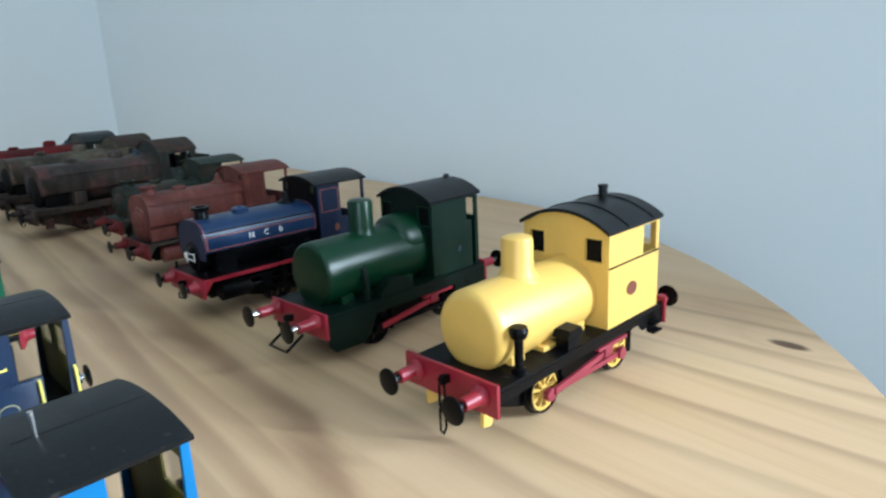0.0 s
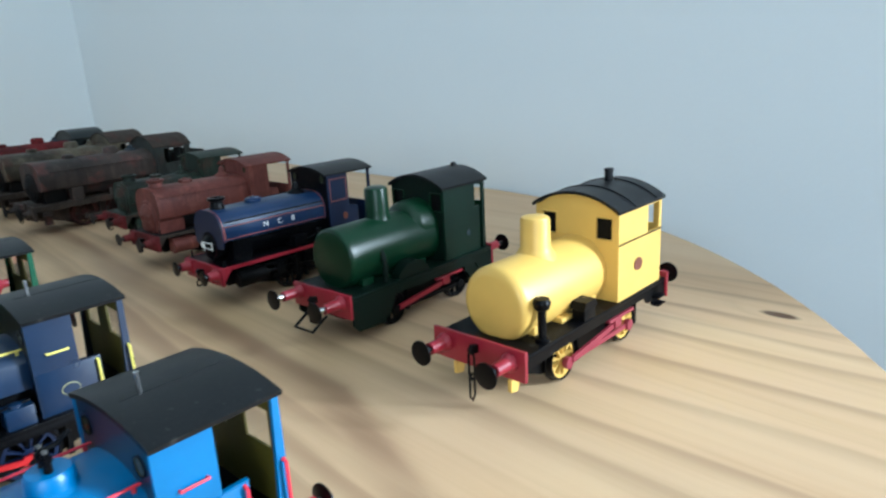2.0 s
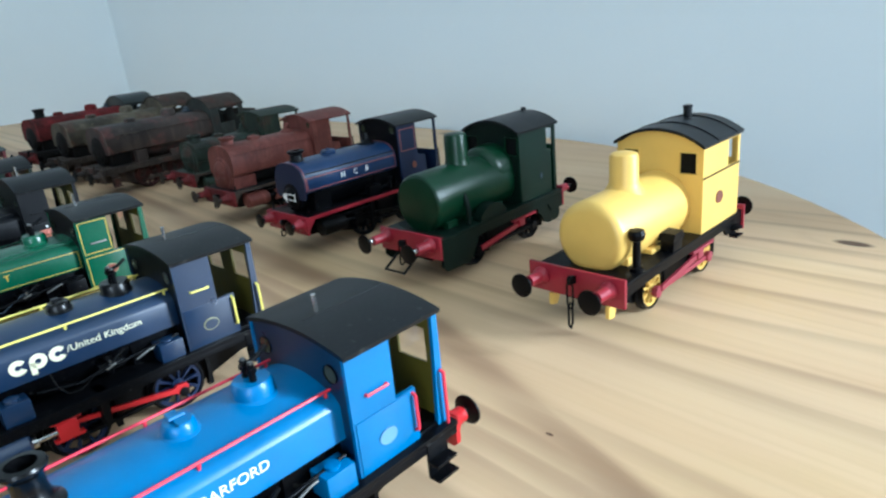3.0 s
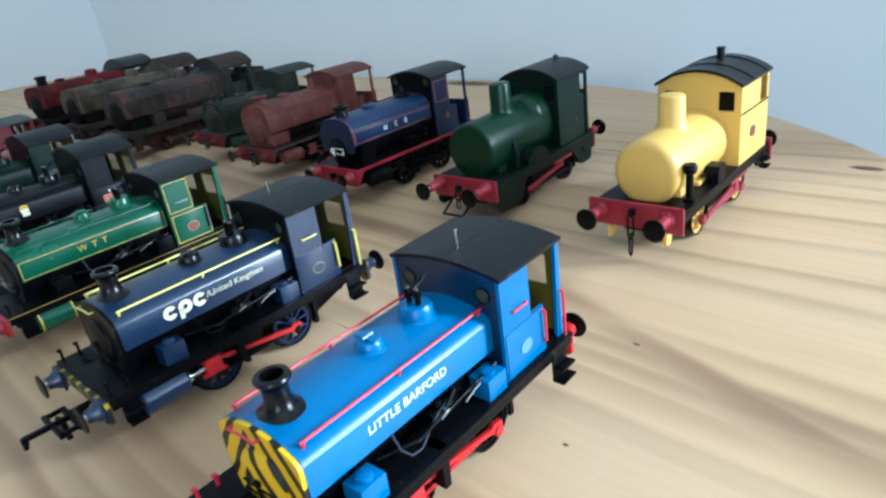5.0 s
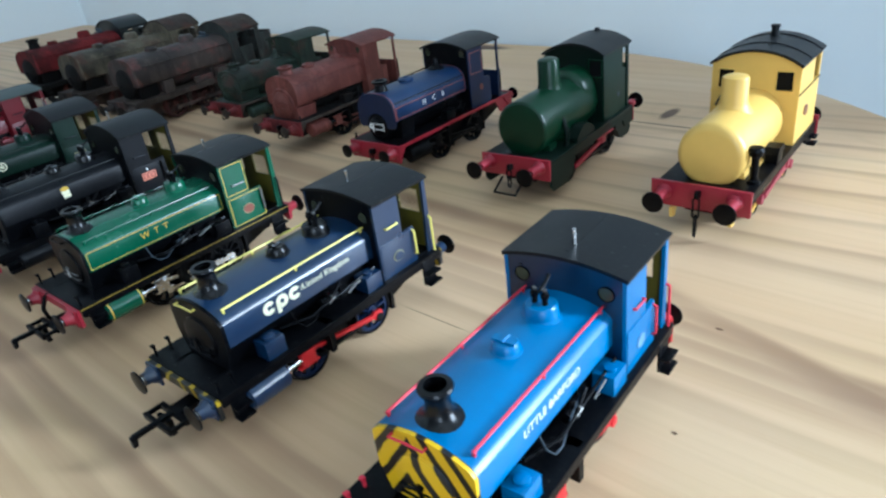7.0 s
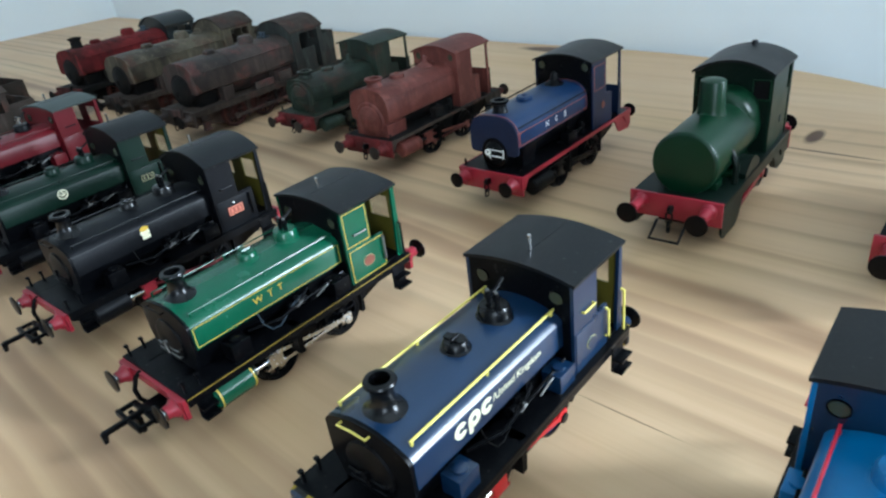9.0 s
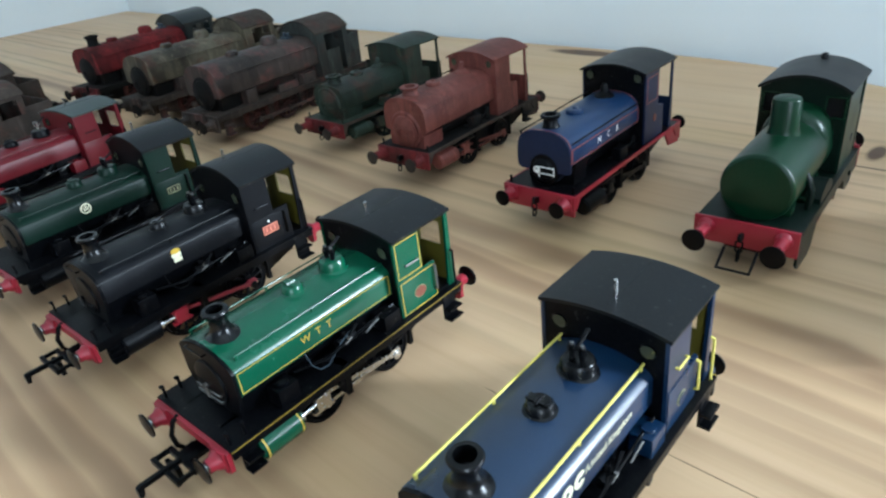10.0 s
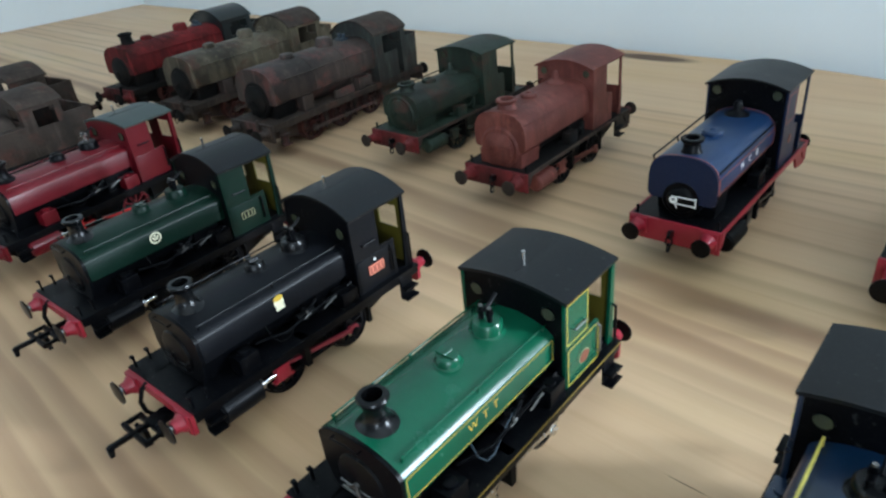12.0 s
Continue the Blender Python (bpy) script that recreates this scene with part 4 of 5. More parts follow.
cpc = works_saddle_tank(-9.0, 176.2, 2.6, "navy-blue model saddle-tank engine with yellow handrails and white emblem", M["cpc"], M["cpc"], rail=M["yellow_line"], beam_front=M["wasp_beam"], tool=M["cpc"], rod_mat=M["rod_red"], coupler=M["gunmetal"], handle=M["gunmetal"])
lettering("lettering", "/United Kingdom", 2.3, M["cream"], cpc, on_side(-0.7, SIDE, 26.8), "small white writing")
for k, dx in enumerate((-18.0, -14.25, -10.5)):
    gap = math.radians(32) if k != 1 else 0.0
    ring = [(dx + r * math.cos(a), 26.6 + r * math.sin(a)) for r, turn in ((1.72, 1), (0.6, -1)) for a in [gap + (2 * math.pi - 2 * gap) * (q if turn > 0 else 20 - q) / 20 for q in range(21)]]
    bm = bmesh.new()
    slab(bm, ring, SIDE - 0.1, SIDE + 0.02, "xz")
    if k == 1:
        box(bm, dx - 1.72, dx - 0.62, SIDE - 0.1, SIDE + 0.02, 23.9, 26.6)
    part("emblem", bm, M["cream"], cpc, "thick white ring emblem", 0)
part("works_plate", bm_of(lambda b: oval(b, 21.6, -13.52, 21.0, 1.7, 1.3, 0.32)), M["cpc"], cpc, "dark oval works plate with a pale rim", 0)
part("plate_rim", bm_of(lambda b: oval(b, 21.6, -13.5, 21.0, 1.95, 1.55, 0.18)), M["plate_olive"], cpc, "", 0)

wtt = works_saddle_tank(-11.0, 245.4, 2.9, "mid-green model saddle-tank engine lined in yellow", M["wtt"], M["red"], dome=M["wtt"], line=M["gold"], rod_mat=M["steel"])
lettering("lettering", "W  T  T", 2.7, M["gold"], wtt, on_side(-8.6, SIDE, 26.3), "gold capital letters")
part("tank_lining", bm_of(lambda b: outline_strip(b, [(-29.3, 23.3), (14.8, 23.3), (14.8, 28.6), (-29.3, 28.6)], 0.15, SIDE)), M["gold"], wtt, "thin yellow line round the tank side", 0)
part("works_plate", bm_of(lambda b: oval(b, 22.2, -13.52, 20.9, 1.9, 1.5)), M["plate_red"], wtt, "oval brown works plate with a pale rim", 0)
part("plate_rim", bm_of(lambda b: oval(b, 22.2, -13.5, 20.9, 2.1, 1.7, 0.15)), M["plate_olive"], wtt, "", 0)

br = works_saddle_tank(-13.5, 309.4, 3.6, "black model saddle-tank engine with red buffer beams and orange plate", M["br"], M["red"], roof_rise=4.2, rod_mat=M["red"], panel="full", handle=M["gunmetal"], bar=M["maroon"], coupler=M["gunmetal"], height=0.975)
bars_plate(br, 22.0, -13.52, 22.2, 5.8, 3.0, M["orange"], M["plate_pale"])
part("emblem", bm_of(lambda b: oval(b, -7.8, SIDE, 27.0, 1.5, 1.2, 0.1), lambda b: box(b, -9.0, -6.4, SIDE - 0.1, SIDE, 24.8, 26.0)), M["cream"], br, "small cream emblem", 0)
part("route_star", bm_of(lambda b: slab(b, [(21.6, 24.8), (22.0, 25.3), (22.4, 24.8), (22.0, 24.3)], -13.62, -13.5, "xz")), M["white"], br, "tiny white diamond", 0)
part("emblem_top", bm_of(lambda b: oval(b, -7.8, SIDE, 28.2, 1.4, 0.8, 0.14)), M["gold"], br, "small yellow top of the emblem", 0)

gwr = works_saddle_tank(-15.0, 371.9, 4.4, "dark-green model saddle-tank engine with round pale emblem", M["gwr"], M["red"], roof_rise=4.2, dome=M["gwr"], cyl=M["black"], rod_mat=M["gunmetal"], panel="full", handle=M["gunmetal"], height=0.975)
bars_plate(gwr, 22.0, -13.52, 22.2, 5.4, 2.7, M["black"], M["plate_olive"])
part("emblem", bm_of(lambda b: lathe(b, [(1.45, 0), (1.85, 0), (1.85, 0.1), (1.45, 0.1), (1.45, 0)], (-8.5, SIDE, 27.0), "-y", 20), lambda b: slab(b, [(-9.6, 27.6), (-9.2, 27.6), (-8.7, 26.2), (-9.1, 26.2)], SIDE - 0.1, SIDE, "xz"), lambda b: slab(b, [(-7.4, 27.6), (-7.8, 27.6), (-8.3, 26.2), (-7.9, 26.2)], SIDE - 0.1, SIDE, "xz"), lambda b: box(b, -8.7, -8.3, SIDE - 0.1, SIDE, 26.4, 28.2)), M["cream"], gwr, "round pale emblem", 0)

works_saddle_tank(-13.5, 447.0, 10.8, "crimson-red model saddle-tank engine with grey cab roof", M["crimson"], M["crimson"], dome=M["black"], roof=M["roof_grey"], cyl=M["crimson"], tool=M["crimson"], rod_mat=M["rod_red"], inside=M["crimson"], valves=M["steel"], length=1.06, height=1.02, handle=M["gunmetal"])


# ---- fireless engines: a plain drum with a dome, and a tall cab ----
def fireless(x, y, yaw, label, body, under, beam_mat, cab0, cab1, roof_z, crown, dome_x, tank_r, rods_mat, wheel_mat, yellow, hw):
    root = thing("model_locomotive", x, y, yaw, label)
    fpz, bw, f0, f1 = 16.6, 14.9 if yellow else 14.3, -36.4 if yellow else -34.6, 37.0 if yellow else 35.6
    part("running_plate", bm_of(lambda b: box(b, f0, f1, -14.2, 14.2, fpz - 1.2, fpz), lambda b: box(b, f0, -30.0, -14.0, 14.0, fpz - 2.6, fpz - 1.2)), under, root)
    for s in (-1, 1):
        part("valance", bm_of(lambda b: slab(b, [(-34.5, fpz - 1.2), (-34.5, 7.0), (-32.5, 5.0), (-22, 4.6), (-19, 6.4), (-16, fpz - 4), (26, fpz - 4), (28, 9.6), (35.5, 9.6), (35.5, fpz - 1.2)] if not yellow else [(-36, fpz - 1.2), (-36, fpz - 4), (-20, fpz - 3.2), (24, fpz - 3.2), (26, fpz - 5.5), (37, fpz - 5.5), (37, fpz - 1.2)], s * 13.4, s * 14.2, "xz")), under, root)
    for end in (-1, 1):
        bx = f0 if end < 0 else f1
        part("buffer_beam", bm_of(lambda b: box(b, bx, bx + end * 1.0, -bw, bw, 10.2 if yellow else 9.7, 18.2 if yellow else 17.5)), beam_mat, root, "pinkish-red buffer beam")
        buffers(root, bx + end * 1.0, 14.8, 9.6 if yellow else 11.0, end, beam_mat, M["gunmetal"], M["gunmetal"] if yellow else M["steel"], 10.5, 3.3, False)
    if yellow:
        chain_coupling(root, -37.4, 15.6, -1, 13.5, M["chassis"])
        part("guard_iron", bm_of(lambda b: slab(b, [(-36, 9), (-36, 5.6), (-33.5, 5.2), (-32, 9)], -9.5, -8.4, "xz"), lambda b: slab(b, [(-36, 9), (-36, 5.6), (-33.5, 5.2), (-32, 9)], 8.4, 9.5, "xz")), body, root)
    else:
        part("coupling", bm_of(lambda b: pipe(b, [(-37.4, 4.5, 9.8), (-43.5, 4.5, 6.2), (-43.5, -4.5, 6.2), (-37.4, -4.5, 9.8)], 0.5)), M["gunmetal"], root, "bent wire coupling loop", 0)
        chain_coupling(root, -37.4, 14.4, -1, 7.0, M["chassis"])
    chassis(root, -34, 35, (-13.5, 19.5), 6.4, wheel_mat, M["gunmetal"], M["chassis"], 9)
    for s in (-1, 1):
        part("coupling_rod", bm_of(lambda b: box(b, -13.5, 19.5, s * 10.6, s * 11.4, 5.0, 6.4), lambda b: rod(b, (-13.5, s * 10.4, 5.7), (-13.5, s * 12, 5.7), 1.7), lambda b: rod(b, (19.5, s * 10.4, 5.7), (19.5, s * 12, 5.7), 1.7)), rods_mat if yellow else M["chassis"], root)
        part("connecting_rod", bm_of(lambda b: slab(b, [(-12.5, 5.6), (-12.5, 7.4), (12, 10.2), (12, 8.6)], s * 11.6, s * 12.4, "xz")), rods_mat, root)
        part("slide_bar", bm_of(lambda b: box(b, 6, 20, s * 11.2, s * 12.8, 10.6, 11.6), lambda b: box(b, 9, 12.5, s * 11.2, s * 12.9, 8.2, 11)), rods_mat if yellow else M["red"], root)
    # drum, saddle and dome
    zc = 24.7 if yellow else 25.6
    r = tank_r
    nose = -31.0 if yellow else -30.0
    e = 1.0 if yellow else 0.5
    prof = [(0, 0), (r - 2.6 * e, 0), (r - 1.6 * e, 0.25 * e), (r - 0.8 * e, 0.8 * e), (r - 0.25 * e, 1.6 * e), (r, 2.6 * e), (r, cab0 - nose), (0, cab0 - nose)]
    part("drum", bm_of(lambda b: lathe(b, prof, (nose, 0, zc), "x", 44)), body, root, "", 0)
    part("saddle", bm_of(lambda b: box(b, -25, -20, -8.8, 8.8, fpz, 19), lambda b: box(b, 0, 5, -8.8, 8.8, fpz, 19), lambda b: box(b, -14, -9, -9.8, 9.8, fpz, 18)), body, root, bevel=0.3)
    top = zc + r
    dh, dr = (9.5, 4.0) if yellow else (10.2, 4.0)
    fl = 2.1 if yellow else 0.9
    part("dome", bm_of(lambda b: lathe(b, [(0, -2.0), (fl + dr, -2.0), (fl * 0.5 + dr, -0.6), (fl * 0.24 + dr, 0.3), (fl * 0.05 + dr, 1.2), (dr, dh - 1.1), (dr - 0.3, dh - 0.35), (dr - 1.1, dh), (0, dh + 0.1)], (dome_x, 0, top), "z", 32)), body, root, "", 0)
    if not yellow:
        part("tapered_ring", bm_of(lambda b: lathe(b, [(0, 0), (r - 3.6, 0), (r - 2.0, 0.9), (r - 1.0, 2.4), (r - 0.6, 4.2), (r - 0.5, cab0 - 1.0), (0, cab0 - 1.0)], (1.0, 0, zc + 3.4), "x", 40)), body, root, "rounded swelling in front of the cab", 0)
        for s in (-1, 1):
            part("cab_skirt", bm_of(lambda b: slab(b, [(cab0 + 9, 13.6), (cab1, 13.6), (cab1, 6.6), (cab1 - 1.2, 5.2), (cab1 - 8.0, 5.0), (cab1 - 10.5, 6.2), (cab1 - 12.5, 9.4), (cab0 + 9, 10.6)], s * 11.6, s * 13.6, "xz")), under, root, "rounded panel below the cab", 0.4)
    for s in ((-1,) if yellow else ()):
        part("steam_pipe", bm_of(lambda b: lathe(b, [(0, 0), (1.9, 0), (1.9, 0.8), (1.1, 1.2), (1.1, 8.2), (1.9, 8.6), (2.3, 10.2), (1.9, 11.2), (0, 11.4)], (-26.0, s * 11.8, fpz), "z", 18), lambda b: rod(b, (-26, s * 8.0, fpz + 9.6), (-26, s * 12, fpz + 9.6), 1.1)), under, root, "", 0)
    if not yellow:
        for s in (-1, 1):
            part("sand_box", bm_of(lambda b: slab(b, [(-13.4 + 14.0 * k / 10, fpz + 5.2 * math.sin(math.pi * (0.1 + 0.8 * k / 10))) for k in range(11)] + [(0.6, fpz), (-13.4, fpz)], s * 9.4, s * 13.8, "xz")), under, root, "rounded dark hump on the running plate", 0.5)
            part("steam_pipe", bm_of(lambda b: pipe(b, [(-17.5, s * 11.6, fpz), (-17.5, s * 11.8, fpz + 5.5), (-17.0, s * 10.4, fpz + 9.0), (-16.4, s * 8.4, fpz + 11.4)], 1.0, 10)), under, root, "", 0)
    for s in (-1, 1) if yellow else ():
        part("lubricator", bm_of(lambda b: box(b, -9.6, -4.2, s * 10.2, s * 14.0, fpz, fpz + 3.4), lambda b: slab(b, [(-10.4, fpz + 3.2), (-3.4, fpz + 3.2), (-4.6, fpz + 5.4), (-9.2, fpz + 5.2)], s * 9.6, s * 14.2, "xz")), under, root, bevel=0.2)
        if yellow and s > 0:
            part("hand_rail", bm_of(lambda b: rod(b, (-6, s * 7.4, top - 2.0), (cab0, s * 8.4, top + 1.4), 0.3, None, 6)), M["chassis"], root, "", 0)
    # cab: front and back with windows, sides with an opening each
    zb = 16.2 if yellow else 13.4
    wz0, wz1 = roof_z - 8.6, roof_z - 2.4

    def end_wall(b, x0, x1):
        us = [-hw, -11.6, -9.2, -6.6, -3.3, 0.0, 3.3, 6.6, 9.2, 11.6, hw]
        grid_plate(b, us, [zb, wz0, wz1, roof_z], [(1, 1), (2, 1), (7, 1), (8, 1)], x0, x1, "yz", arc_at(hw, roof_z, crown, 0.6))

    # green engine: front and sides darker than the body, shade put into their paint
    part("cab_front", bm_of(lambda b: end_wall(b, cab0, cab0 + 0.8)), body if yellow else under, root, "", 0)
    part("cab_rear", bm_of(lambda b: end_wall(b, cab1 - 0.8, cab1)), body, root, "", 0)
    sx0, sx1 = cab0 + 17.2, cab1 - 1.6
    for s in (-1, 1):
        def side(b):
            rows = [zb, roof_z - 9.6, roof_z - 1.4, roof_z]
            grid_plate(b, [cab0, sx0, sx0 + 2.6, sx1, cab1], rows, [(1, 1), (2, 1)] if yellow else [(1, 1), (2, 1), (2, 0)], s * hw, s * (hw + 0.8), "xz")
        part("cab_side", bm_of(side), body if yellow else M["bottle_shaded"], root, "", 0)
        for fy in (s * 9.2,):
            part("window_rim", bm_of(lambda b: grid_plate(b, [fy - 2.95, fy - 2.55, fy + 2.55, fy + 2.95], [wz0 - 0.35, wz0, wz1, wz1 + 0.35], [(1, 1)], cab0 - 0.25, cab0 + 0.1, "yz")), body, root, "", 0)
        if yellow:
            part("beading", bm_of(lambda b: box(b, cab0, cab1, s * (hw + 0.8), s * (hw + 1.05), roof_z - 10.0, roof_z - 9.6)), M["chassis"] if s < 0 else body, root, "dark line along the cab side", 0)
            part("works_plate", bm_of(lambda b: oval(b, cab0 + 11.5, s * (hw + 0.8) - (0 if s < 0 else -0.25), 25.4, 2.4, 1.9)), M["plate_red"], root, "oval brown works plate", 0)
        else:
            part("works_plate", bm_of(lambda b: oval(b, cab0 + 13.0, s * (hw + 0.8) - (0 if s < 0 else -0.25), 24.3, 1.1, 1.3, 0.25, 4)), M["grey"], root, "tiny pale works plate", 0)
    part("cab_floor", bm_of(lambda b: box(b, cab0 + 0.8, cab1 - 0.8, -hw, hw, zb, zb + 0.8)), under, root)
    # black block across the cab stands in for the dark inside behind the windows
    part("regulator_dark_block", bm_of(lambda b: box(b, cab0 + 0.8, cab0 + 5, -hw + 0.1, hw - 0.1, zb + 0.8, roof_z - 1), lambda b: rod(b, (cab0 + 5, -5, 29), (cab0 + 6, 4, 33), 0.5)), M["chassis"], root)
    rf = part("roof", bm_of(lambda b: vault(b, cab0 - 1.2, cab1 + 1.0, hw + 1.5, roof_z, crown, 0.9)), M["roof"], root, "black arched cab roof", 0.1)
    if yellow:
        for xx in (cab0 + 8.0, cab0 + 21.0):
            part("roof_rib", bm_of(lambda b: vault(b, xx, xx + 0.6, hw + 1.6, roof_z + 0.25, crown + 0.3, 0.5)), M["roof"], rf, "", 0)
        part("roof_pipe", bm_of(lambda b: rod(b, (cab0 + 18.5, 0, crown - 0.5), (cab0 + 18.5, 0, crown + 3.6), 1.3), lambda b: rod(b, (cab0 + 18.5, 0, crown + 2.9), (cab0 + 18.5, 0, crown + 3.7), 1.5)), M["roof"], rf, "short black exhaust pipe", 0.1)
    else:
        part("whistle", bm_of(lambda b: lathe(b, [(0, 0), (1.2, 0), (1.0, 1.4), (0, 1.7)], (cab1 - 2, 0, crown - 0.2), "z", 14)), M["roof"], rf, "", 0)
    for s in (-1, 1) if yellow else ():
        step(root, 31.0, 14.2, s, 15.4, 9.6, under, 4.5)
    return root


fireless(129.4, 116.7, 2.4, "pale-yellow model fireless engine with black roof and pinkish-red beams", M["pale"], M["black"], M["red"], 8.2, 34.0, 43.1, 47.8, -11.8, 10.25, M["maroon"], M["pale"], True, 13.0)
fireless(126.7, 184.9, 4.0, "bottle-green model fireless engine with black roof and pinkish-red beams", M["bottle"], M["deep_bottle"], M["red"], 11.2, 34.3, 43.0, 47.2, -8.4, 10.2, M["red"], M["black"], False, 12.0)


# ---- older saddle tanks with an arched tank and a tall open cab ----
def arched_saddle_tank(x, y, yaw, label, body, plate_mat, beam_mat, under, ze, rise, tank0, cab0, cab1, tz0, tzs, tzt, hw, roof_mat, kit, chim_h=4.2, chw=12.2, bw=14.0, by=10.7, hz=13.9, chim_x=5.6):
    root = thing("model_locomotive", x, y, yaw, label)
    fpz, b0, b1 = 16.6, -40.0, 40.0
    # blue engine's cab: the tank's blue, darkened in the paint to look shaded
    cab_mat = body if kit else M["coal_shaded"]
    sr, sz = (8.4, 23.3) if kit else (6.0, 22.6)
    part("running_plate", bm_of(lambda b: box(b, b0, b1, -bw + 0.4, bw - 0.4, fpz - 1.0, fpz)), under, root)
    for s in (-1, 1):
        part("valance", bm_of(lambda b: slab(b, [(b0, fpz + 0.1), (b0, fpz - 5), (b0 + 3, fpz - 1.2), (b1 - 6, fpz - 1.2), (b1 - 3, fpz - 5), (b1, fpz - 5), (b1, fpz + 0.1)], s * (bw - 0.4), s * (bw + 0.2), "xz")), plate_mat, root, "painted edge of the running plate")
        if kit:
            step(root, 30.0, 13.6, s, fpz - 1, 8.0, under, 5)
    for s in (-1, 1):
        part("rear_plate", bm_of(lambda b: slab(b, [(b1 - 12.5, fpz - 1.2), (b1, fpz - 1.2), (b1, 8.4), (b1 - 8.5, 9.4)], s * (bw - 1.0), s * (bw - 0.2), "xz")), plate_mat, root, "", 0)
    for end in (-1, 1):
        bx = b0 if end < 0 else b1
        part("buffer_beam", bm_of(lambda b: box(b, bx, bx + end * 1.0, -bw, bw, 9.6, fpz + 0.2)), beam_mat, root)
        buffers(root, bx + end * 1.0, hz, 6.0 if not kit else 7.4, end, beam_mat, M["gunmetal"] if not kit else M["umber"], M["gunmetal"] if not kit else M["umber"], by, 2.8)
        chain_coupling(root, bx + end * 1.0, 13.4, end, 5.0, M["gunmetal"])
    chassis(root, -37, 38, (-9.0, 15.0), 6.8, under, M["gunmetal"], under if kit else M["chassis"], 9)
    rods(root, -34.5, -9.0, 15.0, 10.4, 12.8, M["chassis"] if not kit else body, M["gunmetal"] if not kit else body, M["gunmetal"], 3.1, 12.0)
    part("smokebox", bm_of(lambda b: lathe(b, [(0, 0), (sr - 0.6, 0), (sr, 0.6), (sr, 12), (0, 12)], (tank0 - 0.6, 0, sz), "x", 32), lambda b: slab(b, [(-9, fpz), (9, fpz), (9.4, 22), (-9.4, 22)] if kit else [(-8.6, fpz), (8.6, fpz), (9.6, 25.4), (-9.6, 25.4)], tank0 + (0.2 if kit else 4.0), tank0 + 12, "yz")), body if kit else M["black"], root, "", 0)
    cr = 4.0 if kit else 3.4
    door = part("smokebox_door", bm_of(lambda b: lathe(b, [(0, 0), (sr - 1.8, 0), (sr - 2.0, 0.5), (sr * 0.5, 1.3), (0, 1.7)], (tank0 - 0.6, 0, sz), "-x", 30)), body if kit else M["black"], root, "", 0)
    hm = M["white"] if not kit else body
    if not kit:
        # tank_front: end face in the darkened blue, its shade painted in
        for name, x0, x1, grow, mat in (("tank_front", tank0 - 0.5, tank0, 0.0, M["coal_shaded"]), ("edge_lining", tank0 + 0.1, tank0 + 0.35, 0.07, M["orange"]), ("edge_lining", cab0 - 0.9, cab0 - 0.65, 0.07, M["orange"])):
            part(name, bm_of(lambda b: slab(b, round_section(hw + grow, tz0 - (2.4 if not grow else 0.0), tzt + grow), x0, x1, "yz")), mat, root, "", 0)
    hx, hz2, k = tank0 - 2.4, sz + (0.3 if not kit else 0.0), 0.8 if not kit else 1.0
    part("hinge_strap", bm_of(lambda b: rod(b, (hx, -6.4 * k, hz2 + 1.8 * k), (hx, 0.6, hz2 + 1.8 * k), 0.2, None, 6), lambda b: rod(b, (hx, -6.4 * k, hz2 - 1.0 * k), (hx, 0.6, hz2 - 1.0 * k), 0.2, None, 6), lambda b: rod(b, (hx, -6.4 * k, hz2 - 1.6 * k), (hx, -6.4 * k, hz2 + 2.4 * k), 0.2, None, 6)), hm, door, "", 0)
    part("door_handle", bm_of(lambda b: lathe(b, [(0.6, 0), (1.2, 0), (1.2, 0.4), (0.6, 0.4), (0.6, 0)], (hx, 1.4, hz2 + 0.4), "-x", 16), lambda b: rod(b, (hx - 0.3, 1.4, hz2 + 0.4), (hx - 0.3, 0.2, hz2 - 2.4 * k), 0.2, None, 6)), hm, door, "", 0)
    part("boiler", bm_of(lambda b: lathe(b, [(0, 0), (8.2, 0), (8.2, cab0 - tank0 - 8), (0, cab0 - tank0 - 8)], (tank0 + 8, 0, 23.6), "x", 24)), under if kit else M["black"], root, "", 0)
    part("firebox", bm_of(lambda b: box(b, cab0 - 12, cab0, -8.4, 8.4, fpz, 25)), under if kit else M["black"], root)
    tank = part("saddle_tank", bm_of(lambda b: slab(b, round_section(hw, tz0, tzt), tank0, cab0, "yz")), body, root, "", 0.35)
    part("chimney", bm_of(lambda b: lathe(b, [(0, -1.0), (cr + 0.2, -1.0), (cr, -0.2), (cr - 0.8, 0.8), (cr - 1.0, chim_h - 1.2), (cr - 0.2, chim_h - 0.7), (cr, chim_h), (cr - 0.3, chim_h + 0.3), (cr - 1.4, chim_h + 0.3), (cr - 1.6, 1.5), (0, 1.4)], (tank0 + chim_x, 0, tzt - 0.3), "z", 28)), M["black"] if not kit else body, root, "", 0)
    part("filler_cap", bm_of(lambda b: lathe(b, [(0, -0.5), (3.2, -0.5), (3.2, 1.0), (2.8, 1.5), (1.0, 1.6), (0.8, 2.1), (0, 2.2)], (tank0 + 20, 0, tzt - 0.1), "z", 24)), body, root, "", 0)
    part("dome", bm_of(lambda b: lathe(b, [(0, -0.6), (3.9, -0.6), (3.7, 0.4), (3.0, 0.9), (2.2, 1.3), (1.5, 1.9), (1.3, 3.6), (0.9, 4.6), (0, 4.9)], (cab0 - 7.0, 0, tzt - 0.2), "z", 24)), M["black"] if not kit else body, root, "", 0)
